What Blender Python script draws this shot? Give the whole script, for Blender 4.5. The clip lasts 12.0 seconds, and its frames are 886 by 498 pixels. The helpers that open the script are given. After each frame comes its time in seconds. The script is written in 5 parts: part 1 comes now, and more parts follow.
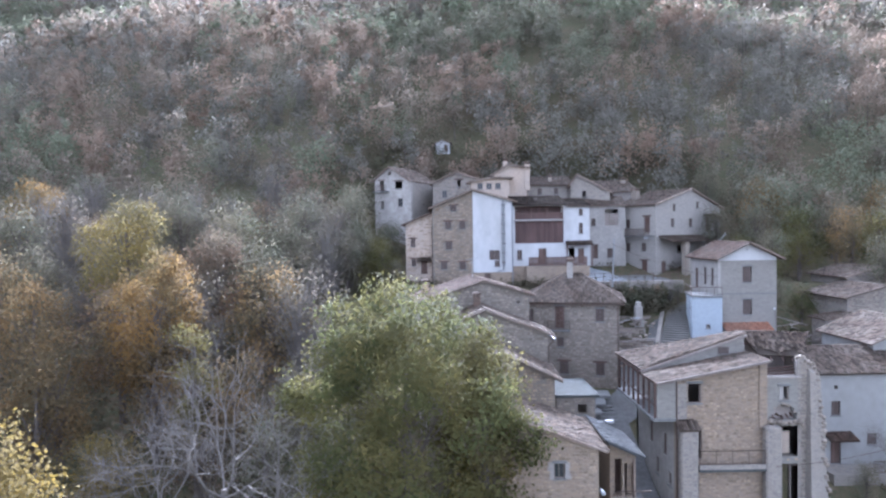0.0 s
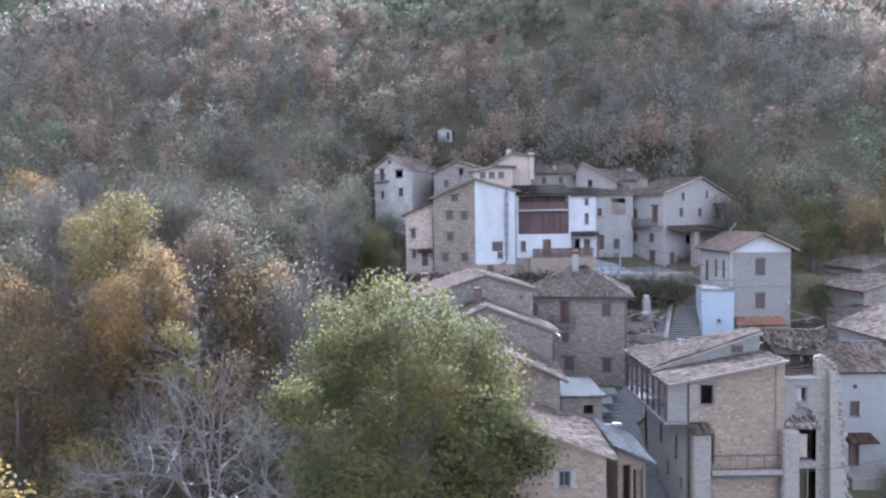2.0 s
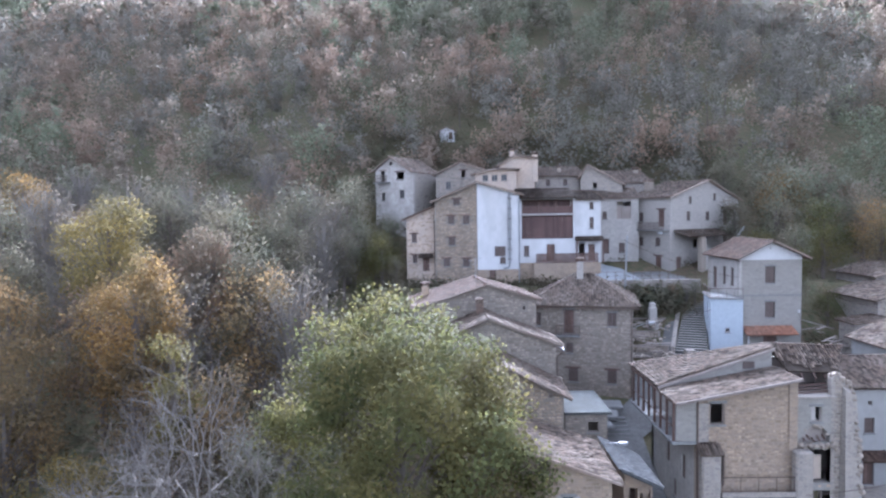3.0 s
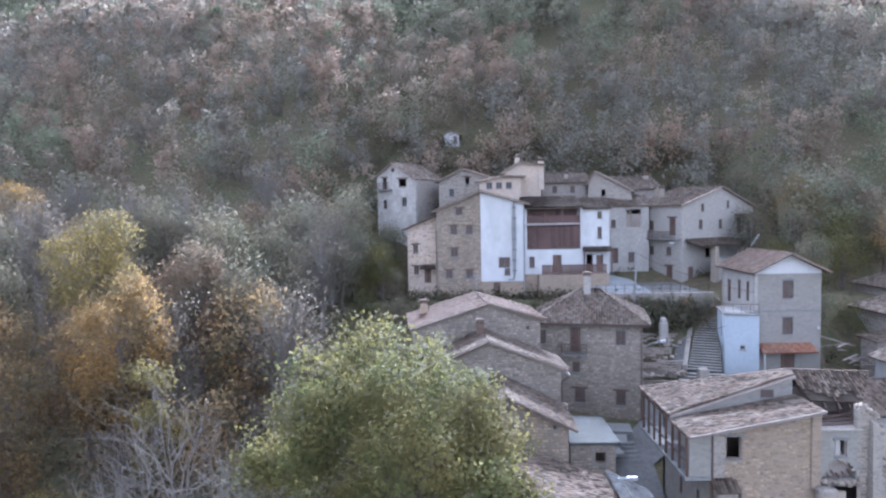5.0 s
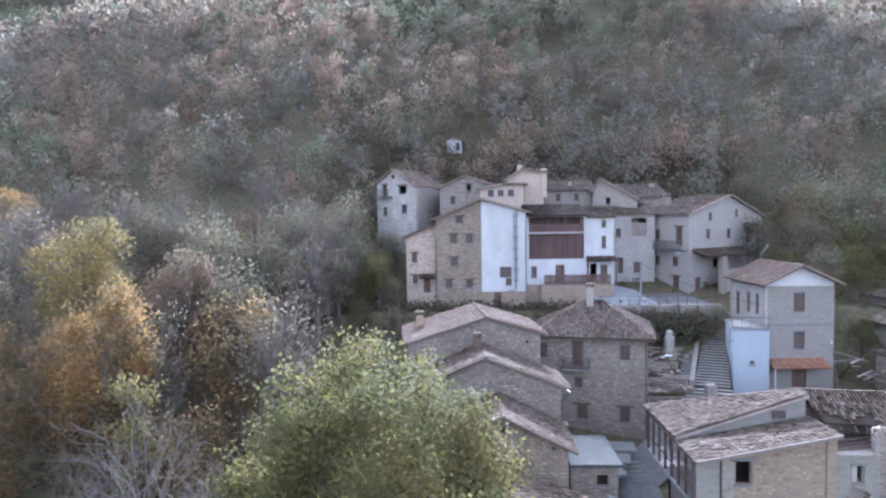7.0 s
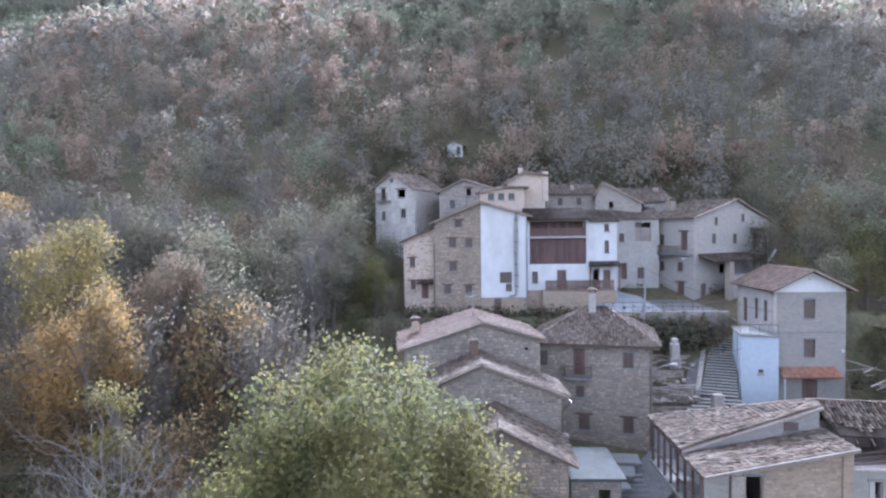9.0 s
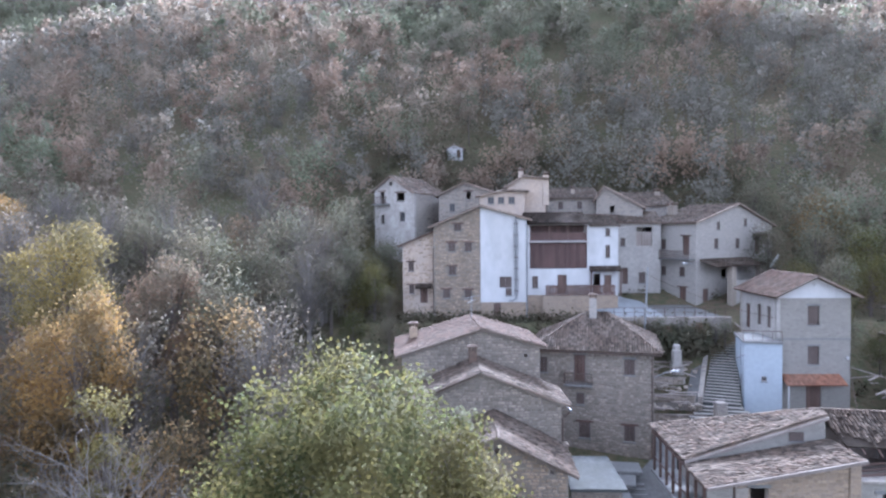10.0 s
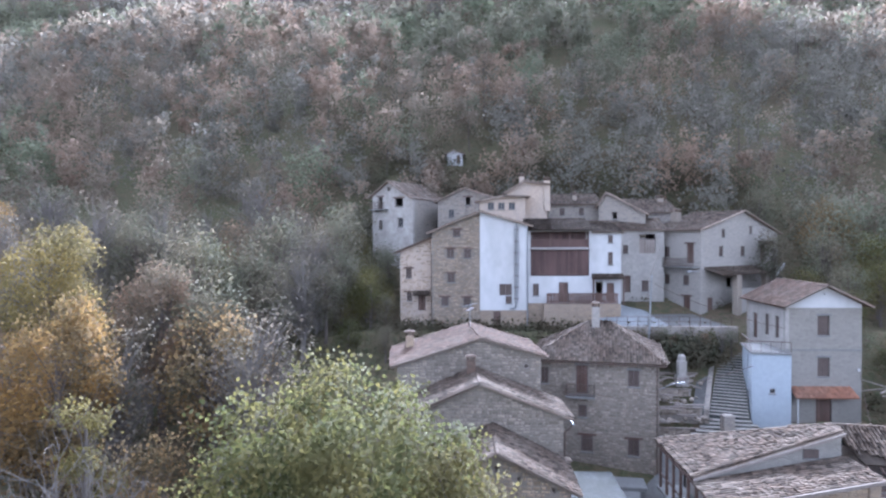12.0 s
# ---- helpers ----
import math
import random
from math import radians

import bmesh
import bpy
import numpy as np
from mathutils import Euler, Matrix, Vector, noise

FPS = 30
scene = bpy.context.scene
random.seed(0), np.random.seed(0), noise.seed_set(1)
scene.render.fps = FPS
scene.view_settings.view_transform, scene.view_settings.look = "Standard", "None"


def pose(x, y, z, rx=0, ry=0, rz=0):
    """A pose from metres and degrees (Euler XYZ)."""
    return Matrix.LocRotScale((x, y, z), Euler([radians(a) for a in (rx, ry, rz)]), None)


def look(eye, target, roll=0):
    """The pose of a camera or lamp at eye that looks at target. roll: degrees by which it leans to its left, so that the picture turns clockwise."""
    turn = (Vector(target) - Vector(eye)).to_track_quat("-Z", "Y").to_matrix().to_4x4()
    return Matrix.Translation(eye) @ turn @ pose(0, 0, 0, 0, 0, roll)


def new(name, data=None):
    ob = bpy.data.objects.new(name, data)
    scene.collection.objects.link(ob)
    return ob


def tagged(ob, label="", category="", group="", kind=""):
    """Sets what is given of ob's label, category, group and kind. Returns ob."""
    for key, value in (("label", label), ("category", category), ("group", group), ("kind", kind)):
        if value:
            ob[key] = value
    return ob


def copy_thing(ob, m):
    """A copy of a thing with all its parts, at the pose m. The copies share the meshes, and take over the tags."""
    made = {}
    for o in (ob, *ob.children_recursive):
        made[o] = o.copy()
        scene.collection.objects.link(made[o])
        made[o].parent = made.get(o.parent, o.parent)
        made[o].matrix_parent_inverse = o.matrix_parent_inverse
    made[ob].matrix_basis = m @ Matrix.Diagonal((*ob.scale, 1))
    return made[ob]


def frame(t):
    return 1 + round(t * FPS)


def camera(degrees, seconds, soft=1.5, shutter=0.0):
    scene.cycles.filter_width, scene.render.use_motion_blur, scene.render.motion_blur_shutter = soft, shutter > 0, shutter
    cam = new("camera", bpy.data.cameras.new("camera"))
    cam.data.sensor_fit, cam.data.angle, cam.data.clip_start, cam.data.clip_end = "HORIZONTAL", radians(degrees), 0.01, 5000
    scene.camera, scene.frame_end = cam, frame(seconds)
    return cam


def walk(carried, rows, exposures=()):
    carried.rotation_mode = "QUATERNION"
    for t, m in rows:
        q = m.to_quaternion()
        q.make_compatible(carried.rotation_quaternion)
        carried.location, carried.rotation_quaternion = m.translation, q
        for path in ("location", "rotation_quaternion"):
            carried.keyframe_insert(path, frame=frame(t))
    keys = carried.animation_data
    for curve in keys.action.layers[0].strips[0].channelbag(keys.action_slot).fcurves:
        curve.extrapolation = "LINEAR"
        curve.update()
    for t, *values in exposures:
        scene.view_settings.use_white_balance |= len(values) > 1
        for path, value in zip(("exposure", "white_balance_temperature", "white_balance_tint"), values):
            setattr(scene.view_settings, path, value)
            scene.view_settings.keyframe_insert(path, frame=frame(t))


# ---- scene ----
cam = camera(70.7, 12.0, 2.4)
PATH = [
    (0, (-1.103, 0.689, 0.124), (-1.095, 2.688, 0.068), -0.9),
    (0.5, (-1.116, 1.21, 0.108), (-1.108, 3.209, 0.043), -0.9),
    (1, (-1.003, 1.735, 0.021), (-1.0, 3.733, -0.053), -1.0),
    (1.5, (-0.843, 2.422, 0.063), (-0.844, 4.42, -0.022), -1.0),
    (2, (-0.723, 3.096, 0.476), (-0.729, 5.094, 0.381), -1.0),
    (2.5, (-0.579, 3.949, 0.919), (-0.592, 5.946, 0.818), -1.0),
    (3, (-0.452, 4.743, 1.501), (-0.47, 6.74, 1.392), -0.9),
    (3.5, (-0.294, 5.527, 2.038), (-0.319, 7.524, 1.925), -0.9),
    (5.5, (0.557, 7.89, 2.819), (0.503, 9.886, 2.708), -1.0),
    (6, (0.741, 8.377, 2.87), (0.681, 10.374, 2.765), -0.9),
    (6.5, (0.938, 8.827, 2.936), (0.872, 10.823, 2.839), -0.9),
    (7, (1.045, 9.277, 2.957), (0.978, 11.274, 2.865), -0.8),
    (9, (1.565, 11.046, 2.559), (1.486, 13.043, 2.491), -0.7),
    (9.5, (1.653, 11.469, 2.508), (1.572, 13.467, 2.446), -0.5),
    (10, (1.699, 11.804, 2.596), (1.618, 13.801, 2.539), -0.5),
    (10.5, (1.758, 12.228, 2.526), (1.676, 14.226, 2.477), -0.4),
    (11, (1.763, 12.609, 2.508), (1.682, 14.607, 2.466), -0.3),
    (11.5, (1.791, 13.012, 2.495), (1.71, 15.01, 2.457), -0.3),
    (12, (1.785, 13.431, 2.433), (1.704, 15.429, 2.4), -0.2),
]
walk(cam, [(t, look(eye, target, roll)) for t, eye, target, roll in PATH], [(0.0, 2.97, 5030, 17.8), (12.0, 2.97, 5030, 17.8)])

# ---- light ----
SUN_UP, SUN_TURN = 30.5, 4.0
world = bpy.data.worlds.new("sky")
scene.world = world
world.use_nodes = True
sky = world.node_tree.nodes.new("ShaderNodeTexSky")
sky.sky_type, sky.sun_disc = "NISHITA", False
sky.sun_elevation, sky.sun_rotation = radians(SUN_UP), radians(SUN_TURN)
sky.air_density, sky.dust_density, sky.ozone_density = 1.0, 4.0, 1.0
back = world.node_tree.nodes["Background"]
back.inputs["Strength"].default_value = 0.11
veil = world.node_tree.nodes.new("ShaderNodeHueSaturation")
veil.inputs["Saturation"].default_value = 0.08
world.node_tree.links.new(sky.outputs[0], veil.inputs["Color"])
world.node_tree.links.new(veil.outputs[0], back.inputs["Color"])
sun = new("sun", bpy.data.lights.new("sun", "SUN"))
sun.data.energy, sun.data.angle, sun.data.color = 4.8, radians(12.0), (1.0, 0.95, 0.88)
a, b = radians(SUN_TURN), radians(SUN_UP)
sun.matrix_world = look((math.sin(a) * math.cos(b) * 900, math.cos(a) * math.cos(b) * 900, math.sin(b) * 900), (0, 0, 0))

# ---- materials ----
def nodes(name):
    m = bpy.data.materials.new(name)
    m.use_nodes = True
    return m, m.node_tree.nodes, m.node_tree.links, m.node_tree.nodes["Principled BSDF"]


def mix(nt, links, fac, a, b, mode="MIX"):
    n = nt.new("ShaderNodeMix")
    n.data_type, n.blend_type = "RGBA", mode
    for sock, v in ((n.inputs["Factor"], fac), (n.inputs["A"], a), (n.inputs["B"], b)):
        if isinstance(v, bpy.types.NodeSocket):
            links.new(v, sock)
        elif isinstance(v, tuple):
            sock.default_value = (*v, 1)
        else:
            sock.default_value = v
    return n.outputs["Result"]


def grain(nt, links, scale, detail=4.0, stretch=(1, 1, 1), lo=0.35, hi=0.65):
    geo = nt.new("ShaderNodeNewGeometry")
    mp = nt.new("ShaderNodeMapping")
    mp.inputs["Scale"].default_value = stretch
    links.new(geo.outputs["Position"], mp.inputs["Vector"])
    tx = nt.new("ShaderNodeTexNoise")
    tx.inputs["Scale"].default_value, tx.inputs["Detail"].default_value = scale, detail
    links.new(mp.outputs[0], tx.inputs["Vector"])
    rg = nt.new("ShaderNodeMapRange")
    rg.inputs["From Min"].default_value, rg.inputs["From Max"].default_value = lo, hi
    links.new(tx.outputs["Fac"], rg.inputs["Value"])
    return rg.outputs[0]


def bump(nt, links, bsdf, height, strength, dist):
    n = nt.new("ShaderNodeBump")
    n.inputs["Strength"].default_value, n.inputs["Distance"].default_value = strength, dist
    links.new(height, n.inputs["Height"])
    links.new(n.outputs[0], bsdf.inputs["Normal"])


def surf(name, c1, c2, c3, big=0.5, fine=6.0, rough=0.9, relief=0.4, dist=0.02, stretch=(1, 1, 1), metal=0.0, patch=0.6, island=0.0):
    m, nt, links, p = nodes(name)
    f = grain(nt, links, fine, 6.0, stretch)
    col = mix(nt, links, f, c1, c2)
    col = mix(nt, links, grain(nt, links, big, 3.0, (1, 1, 0.6), 1 - patch, 1.0), col, c3)
    if island:
        geo = nt.new("ShaderNodeNewGeometry")
        info = nt.new("ShaderNodeObjectInfo")
        ad = nt.new("ShaderNodeMath")
        ad.operation = "ADD"
        links.new(geo.outputs["Random Per Island"], ad.inputs[0])
        links.new(info.outputs["Random"], ad.inputs[1])
        fr = nt.new("ShaderNodeMath")
        fr.operation = "FRACT"
        links.new(ad.outputs[0], fr.inputs[0])
        rg = nt.new("ShaderNodeMapRange")
        rg.inputs["To Min"].default_value, rg.inputs["To Max"].default_value = 1 - island, 1 + island
        links.new(fr.outputs[0], rg.inputs["Value"])
        hs = nt.new("ShaderNodeHueSaturation")
        links.new(rg.outputs[0], hs.inputs["Value"])
        links.new(col, hs.inputs["Color"])
        col = hs.outputs[0]
    links.new(col, p.inputs["Base Color"])
    p.inputs["Roughness"].default_value, p.inputs["Metallic"].default_value = rough, metal
    p.inputs["Specular IOR Level"].default_value = 0.1 if rough > 0.8 else 0.35
    if relief:
        bump(nt, links, p, f, relief, dist)
    return m


def rubble(name, c1, c2, mortar, scale=3.2, rough=0.95):
    """Irregular stones in mortar, for walls that stay far off."""
    m, nt, links, p = nodes(name)
    geo = nt.new("ShaderNodeNewGeometry")
    mp = nt.new("ShaderNodeMapping")
    mp.inputs["Scale"].default_value = (1, 1, 2.0)
    links.new(geo.outputs["Position"], mp.inputs["Vector"])
    edge, cell = nt.new("ShaderNodeTexVoronoi"), nt.new("ShaderNodeTexVoronoi")
    edge.feature = "DISTANCE_TO_EDGE"
    for v in (edge, cell):
        v.inputs["Scale"].default_value = scale
        links.new(mp.outputs[0], v.inputs["Vector"])
    sep = nt.new("ShaderNodeSeparateColor")
    links.new(cell.outputs["Color"], sep.inputs[0])
    col = mix(nt, links, sep.outputs[0], c1, c2)
    rg = nt.new("ShaderNodeMapRange")
    rg.inputs["From Min"].default_value, rg.inputs["From Max"].default_value = 0.02, 0.09
    links.new(edge.outputs["Distance"], rg.inputs["Value"])
    col = mix(nt, links, rg.outputs[0], mortar, col)
    col = mix(nt, links, grain(nt, links, 0.5, 4.0, (1, 1, 0.5), 0.45, 0.8), col, mortar)
    links.new(col, p.inputs["Base Color"])
    p.inputs["Roughness"].default_value, p.inputs["Specular IOR Level"].default_value = rough, 0.1
    bump(nt, links, p, rg.outputs[0], 0.6, 0.03)
    return m


def leafy(name, c1, c2, c3, patch_scale=0.25, glow=0.5):
    """Leaves: colour by leaf and by clump, part of the light passing through."""
    m, nt, links, p = nodes(name)
    geo = nt.new("ShaderNodeNewGeometry")
    info = nt.new("ShaderNodeObjectInfo")
    col = mix(nt, links, geo.outputs["Random Per Island"], c1, c2)
    col = mix(nt, links, grain(nt, links, patch_scale, 2.0, (1, 1, 1), 0.4, 0.62), col, c3)
    hs = nt.new("ShaderNodeHueSaturation")
    rg = nt.new("ShaderNodeMapRange")
    rg.inputs["To Min"].default_value, rg.inputs["To Max"].default_value = 0.85, 1.15
    links.new(info.outputs["Random"], rg.inputs["Value"])
    links.new(rg.outputs[0], hs.inputs["Value"])
    links.new(col, hs.inputs["Color"])
    links.new(hs.outputs[0], p.inputs["Base Color"])
    p.inputs["Roughness"].default_value, p.inputs["Specular IOR Level"].default_value = 0.8, 0.15
    tr = nt.new("ShaderNodeBsdfTranslucent")
    links.new(hs.outputs[0], tr.inputs["Color"])
    mx = nt.new("ShaderNodeMixShader")
    mx.inputs[0].default_value = glow
    links.new(p.outputs[0], mx.inputs[1])
    links.new(tr.outputs[0], mx.inputs[2])
    links.new(mx.outputs[0], nt["Material Output"].inputs["Surface"])
    return m


STONE = rubble("rubble_stone", (0.301, 0.262, 0.224), (0.198, 0.181, 0.168), (0.301, 0.275, 0.245))
STONE_WARM = rubble("warm_rubble_stone", (0.305, 0.237, 0.172), (0.215, 0.172, 0.138), (0.275, 0.228, 0.181))
MORTAR = surf("lime_mortar", (0.215, 0.191, 0.163), (0.163, 0.146, 0.127), (0.249, 0.225, 0.194), 0.4, 9.0, 0.95, 0.5)
BLOCK = surf("field_stone", (0.280, 0.238, 0.194), (0.211, 0.182, 0.155), (0.202, 0.181, 0.157), 0.6, 7.0, 0.9, 0.5, 0.02, island=0.32)
BLOCK_WARM = surf("ochre_field_stone", (0.323, 0.249, 0.176), (0.245, 0.194, 0.146), (0.228, 0.196, 0.162), 0.6, 7.0, 0.9, 0.5, 0.02, island=0.3)
PLASTER = surf("white_plaster", (0.50, 0.50, 0.505), (0.45, 0.455, 0.46), (0.36, 0.35, 0.34), 0.4, 1.6, 0.85, 0.15, stretch=(1, 1, 0.7))
PLASTER_AGED = surf("aged_white_plaster", (0.296, 0.292, 0.285), (0.259, 0.255, 0.248), (0.244, 0.237, 0.225), 0.4, 1.8, 0.9, 0.2, stretch=(1, 1, 0.7))
PLASTER_BLUE = surf("pale_blue_plaster", (0.36, 0.405, 0.45), (0.33, 0.37, 0.41), (0.3, 0.33, 0.355), 0.35, 3.0, 0.85, 0.15)
PLASTER_GREY = surf("worn_grey_plaster", (0.361, 0.340, 0.314), (0.297, 0.280, 0.262), (0.232, 0.215, 0.194), 0.5, 3.0, 0.9, 0.3)
PATCHY = surf("flaking_plaster", (0.44, 0.415, 0.385), (0.34, 0.32, 0.295), (0.22, 0.195, 0.17), 0.9, 2.2, 0.9, 0.5, patch=0.62)
SMOOTH = rubble("faint_block", (0.262, 0.248, 0.224), (0.215, 0.202, 0.183), (0.245, 0.230, 0.209), 2.6)
PALE_STONE = rubble("pale_block", (0.344, 0.318, 0.288), (0.267, 0.249, 0.232), (0.314, 0.292, 0.267), 2.8)
PLASTER_OCHRE = surf("worn_ochre_plaster", (0.47, 0.38, 0.30), (0.38, 0.31, 0.26), (0.34, 0.31, 0.28), 0.5, 3.0, 0.9, 0.3)
CONCRETE = surf("weathered_concrete", (0.205, 0.205, 0.2), (0.16, 0.16, 0.157), (0.13, 0.128, 0.122), 0.6, 4.0, 0.8, 0.3)
TILE = surf("weathered_clay_tile", (0.11, 0.082, 0.063), (0.066, 0.052, 0.043), (0.16, 0.138, 0.116), 0.7, 4.0, 0.9, 0.4, island=0.55)
TILE_RED = surf("clay_tile", (0.114, 0.075, 0.057), (0.077, 0.055, 0.044), (0.129, 0.109, 0.092), 0.7, 4.0, 0.9, 0.4, island=0.35)
# Pale lichened tile; on the far roofs its paleness is painted haze.
TILE_PALE = surf("lichened_hazed_tile", (0.18, 0.14, 0.112), (0.125, 0.098, 0.08), (0.23, 0.205, 0.178), 0.7, 4.0, 0.9, 0.4, island=0.55)
WOOD = surf("dark_stained_wood", (0.115, 0.07, 0.055), (0.075, 0.048, 0.04), (0.16, 0.12, 0.10), 0.7, 5.0, 0.75, 0.3, stretch=(6, 6, 0.6), island=0.25)
WOOD_GREY = surf("silvered_wood", (0.25, 0.215, 0.19), (0.17, 0.145, 0.13), (0.30, 0.27, 0.25), 0.7, 5.0, 0.85, 0.3, stretch=(6, 6, 0.6), island=0.2)
RED_WOOD = surf("red_brown_boards", (0.08, 0.046, 0.04), (0.056, 0.035, 0.032), (0.13, 0.08, 0.07), 0.6, 4.0, 0.7, 0.3, stretch=(6, 6, 0.5), island=0.25)
SHUTTER = surf("brown_shutter_paint", (0.09, 0.066, 0.057), (0.068, 0.052, 0.047), (0.13, 0.105, 0.09), 0.8, 5.0, 0.6, 0.2)
# Worn tread stone, paler than the risers: skylight put into its colour.
TREAD = surf("skylit_worn_tread", (0.27, 0.255, 0.235), (0.2, 0.19, 0.175), (0.16, 0.15, 0.13), 0.7, 5.0, 0.9, 0.4)
SLATE = surf("grey_slab_roof", (0.075, 0.077, 0.08), (0.052, 0.054, 0.056), (0.1, 0.1, 0.097), 0.7, 4.0, 0.95, 0.4, island=0.3)
IRON = surf("rusty_iron", (0.09, 0.075, 0.065), (0.14, 0.09, 0.07), (0.06, 0.055, 0.05), 0.8, 9.0, 0.7, 0.2, metal=0.3)
ZINC = surf("dull_zinc", (0.30, 0.31, 0.32), (0.25, 0.26, 0.27), (0.20, 0.205, 0.21), 0.8, 6.0, 0.5, 0.1, metal=0.5)
BARK = surf("grey_bark", (0.12, 0.10, 0.085), (0.075, 0.063, 0.055), (0.16, 0.145, 0.13), 0.8, 7.0, 0.95, 0.6, stretch=(3, 3, 0.6))
AWNING = surf("orange_clay_tile", (0.36, 0.185, 0.12), (0.29, 0.155, 0.11), (0.32, 0.22, 0.17), 0.7, 4.0, 0.85, 0.4, island=0.25)
# Concrete with a darkened colour; on stair risers it is painted shade.
DIM_CONCRETE = surf("dimmed_concrete", (0.085, 0.09, 0.09), (0.062, 0.066, 0.066), (0.045, 0.047, 0.04), 0.9, 4.0, 0.9, 0.4, patch=0.66)
SLAB = surf("pale_gravel", (0.23, 0.245, 0.255), (0.18, 0.19, 0.20), (0.15, 0.15, 0.15), 0.5, 5.0, 0.9, 0.4)
BARK_PALE = surf("pale_bare_bark", (0.184, 0.167, 0.153), (0.136, 0.122, 0.112), (0.204, 0.190, 0.177), 0.8, 7.0, 0.95, 0.4)
EARTH = surf("leaf_litter_ground", (0.125, 0.095, 0.065), (0.075, 0.075, 0.045), (0.07, 0.085, 0.04), 0.12, 1.6, 1.0, 0.8, 0.15, patch=0.62)
PAVING = surf("dusty_paving", (0.15, 0.148, 0.145), (0.11, 0.108, 0.106), (0.085, 0.08, 0.072), 0.4, 3.0, 0.85, 0.3)
GLASS, nt_, links_, p_ = nodes("window_glass")
p_.inputs["Base Color"].default_value = (0.03, 0.035, 0.04, 1)
p_.inputs["Roughness"].default_value = 0.08
LEAF_GREEN = leafy("olive_green_leaves", (0.066, 0.076, 0.03), (0.09, 0.092, 0.034), (0.12, 0.104, 0.038), 0.3, 0.5)
LEAF_TIPS = leafy("yellow_green_leaves", (0.13, 0.115, 0.04), (0.18, 0.145, 0.045), (0.13, 0.115, 0.05), 0.3, 0.5)
LEAF_YELLOW = leafy("yellow_autumn_leaves", (0.215, 0.15, 0.034), (0.17, 0.125, 0.034), (0.14, 0.11, 0.045), 0.3, 0.5)
LEAF_PALE = leafy("pale_yellow_leaves", (0.27, 0.205, 0.07), (0.22, 0.175, 0.065), (0.17, 0.145, 0.065), 0.3, 0.5)
LEAF_GOLD = leafy("golden_leaves", (0.28, 0.17, 0.055), (0.22, 0.14, 0.055), (0.17, 0.125, 0.06), 0.3, 0.5)
LEAF_ORANGE = leafy("ochre_autumn_leaves", (0.23, 0.15, 0.066), (0.19, 0.13, 0.064), (0.15, 0.12, 0.066), 0.3, 0.5)
LEAF_RUST = leafy("rust_brown_leaves", (0.209, 0.140, 0.093), (0.172, 0.125, 0.086), (0.149, 0.128, 0.090), 0.3, 0.5)
LEAF_DULL = leafy("dull_green_leaves", (0.149, 0.149, 0.101), (0.128, 0.131, 0.090), (0.172, 0.149, 0.105), 0.3, 0.5)
LEAF_SPARSE = leafy("brown_sparse_leaves", (0.187, 0.149, 0.113), (0.149, 0.131, 0.105), (0.164, 0.149, 0.113), 0.3, 0.5)
# Autumn leaf colours, lightened and greyed: distance haze mixed into the base colour.
WOODS = [
    leafy("dull_green_woods", (0.168, 0.19, 0.128), (0.205, 0.215, 0.142), (0.195, 0.188, 0.138), 0.05, 0.5),
    leafy("brown_woods", (0.232, 0.188, 0.145), (0.26, 0.205, 0.155), (0.212, 0.19, 0.148), 0.05, 0.5),
    leafy("rusty_woods", (0.262, 0.19, 0.14), (0.238, 0.18, 0.136), (0.222, 0.187, 0.145), 0.05, 0.5),
    leafy("grey_thinning_woods", (0.215, 0.202, 0.17), (0.238, 0.22, 0.185), (0.21, 0.198, 0.165), 0.05, 0.5),
]
LEAF_SCRUB = leafy("scrub_leaves", (0.08, 0.086, 0.055), (0.105, 0.1, 0.065), (0.115, 0.095, 0.065), 0.3, 0.5)

# ---- mesh helpers ----
def mesh(name, verts, faces, mat):
    me = bpy.data.meshes.new(name)
    me.from_pydata([tuple(v) for v in verts], [], faces)
    me.materials.append(mat)
    me.update()
    return me


def part(name, vf, mat, parent=None, label="", kind=""):
    ob = new(name, mesh(name, vf[0], vf[1], mat))
    ob.parent = parent
    return tagged(ob, label=label, kind=kind)


def boxes(*bs):
    """Boxes from (x0, x1, y0, y1, z0, z1)."""
    v, f = [], []
    for x0, x1, y0, y1, z0, z1 in bs:
        n = len(v)
        v += [(x, y, z) for z in (z0, z1) for y in (y0, y1) for x in (x0, x1)]
        f += [(n, n + 2, n + 3, n + 1), (n + 4, n + 5, n + 7, n + 6), (n, n + 1, n + 5, n + 4), (n + 2, n + 6, n + 7, n + 3), (n, n + 4, n + 6, n + 2), (n + 1, n + 3, n + 7, n + 5)]
    return v, f


def soft_box(x0, x1, y0, y1, z0, z1, c=0.03):
    """A box with chamfered upright and top edges."""
    ring = lambda i, z: [(x0 + i + c, y0 + i, z), (x1 - i - c, y0 + i, z), (x1 - i, y0 + i + c, z), (x1 - i, y1 - i - c, z), (x1 - i - c, y1 - i, z), (x0 + i + c, y1 - i, z), (x0 + i, y1 - i - c, z), (x0 + i, y0 + i + c, z)]
    v = ring(0, z0) + ring(0, z1 - c) + ring(c, z1)
    f = [tuple(range(7, -1, -1)), tuple(range(16, 24))]
    for r in (0, 8):
        f += [(r + i, r + (i + 1) % 8, r + 8 + (i + 1) % 8, r + 8 + i) for i in range(8)]
    return v, f


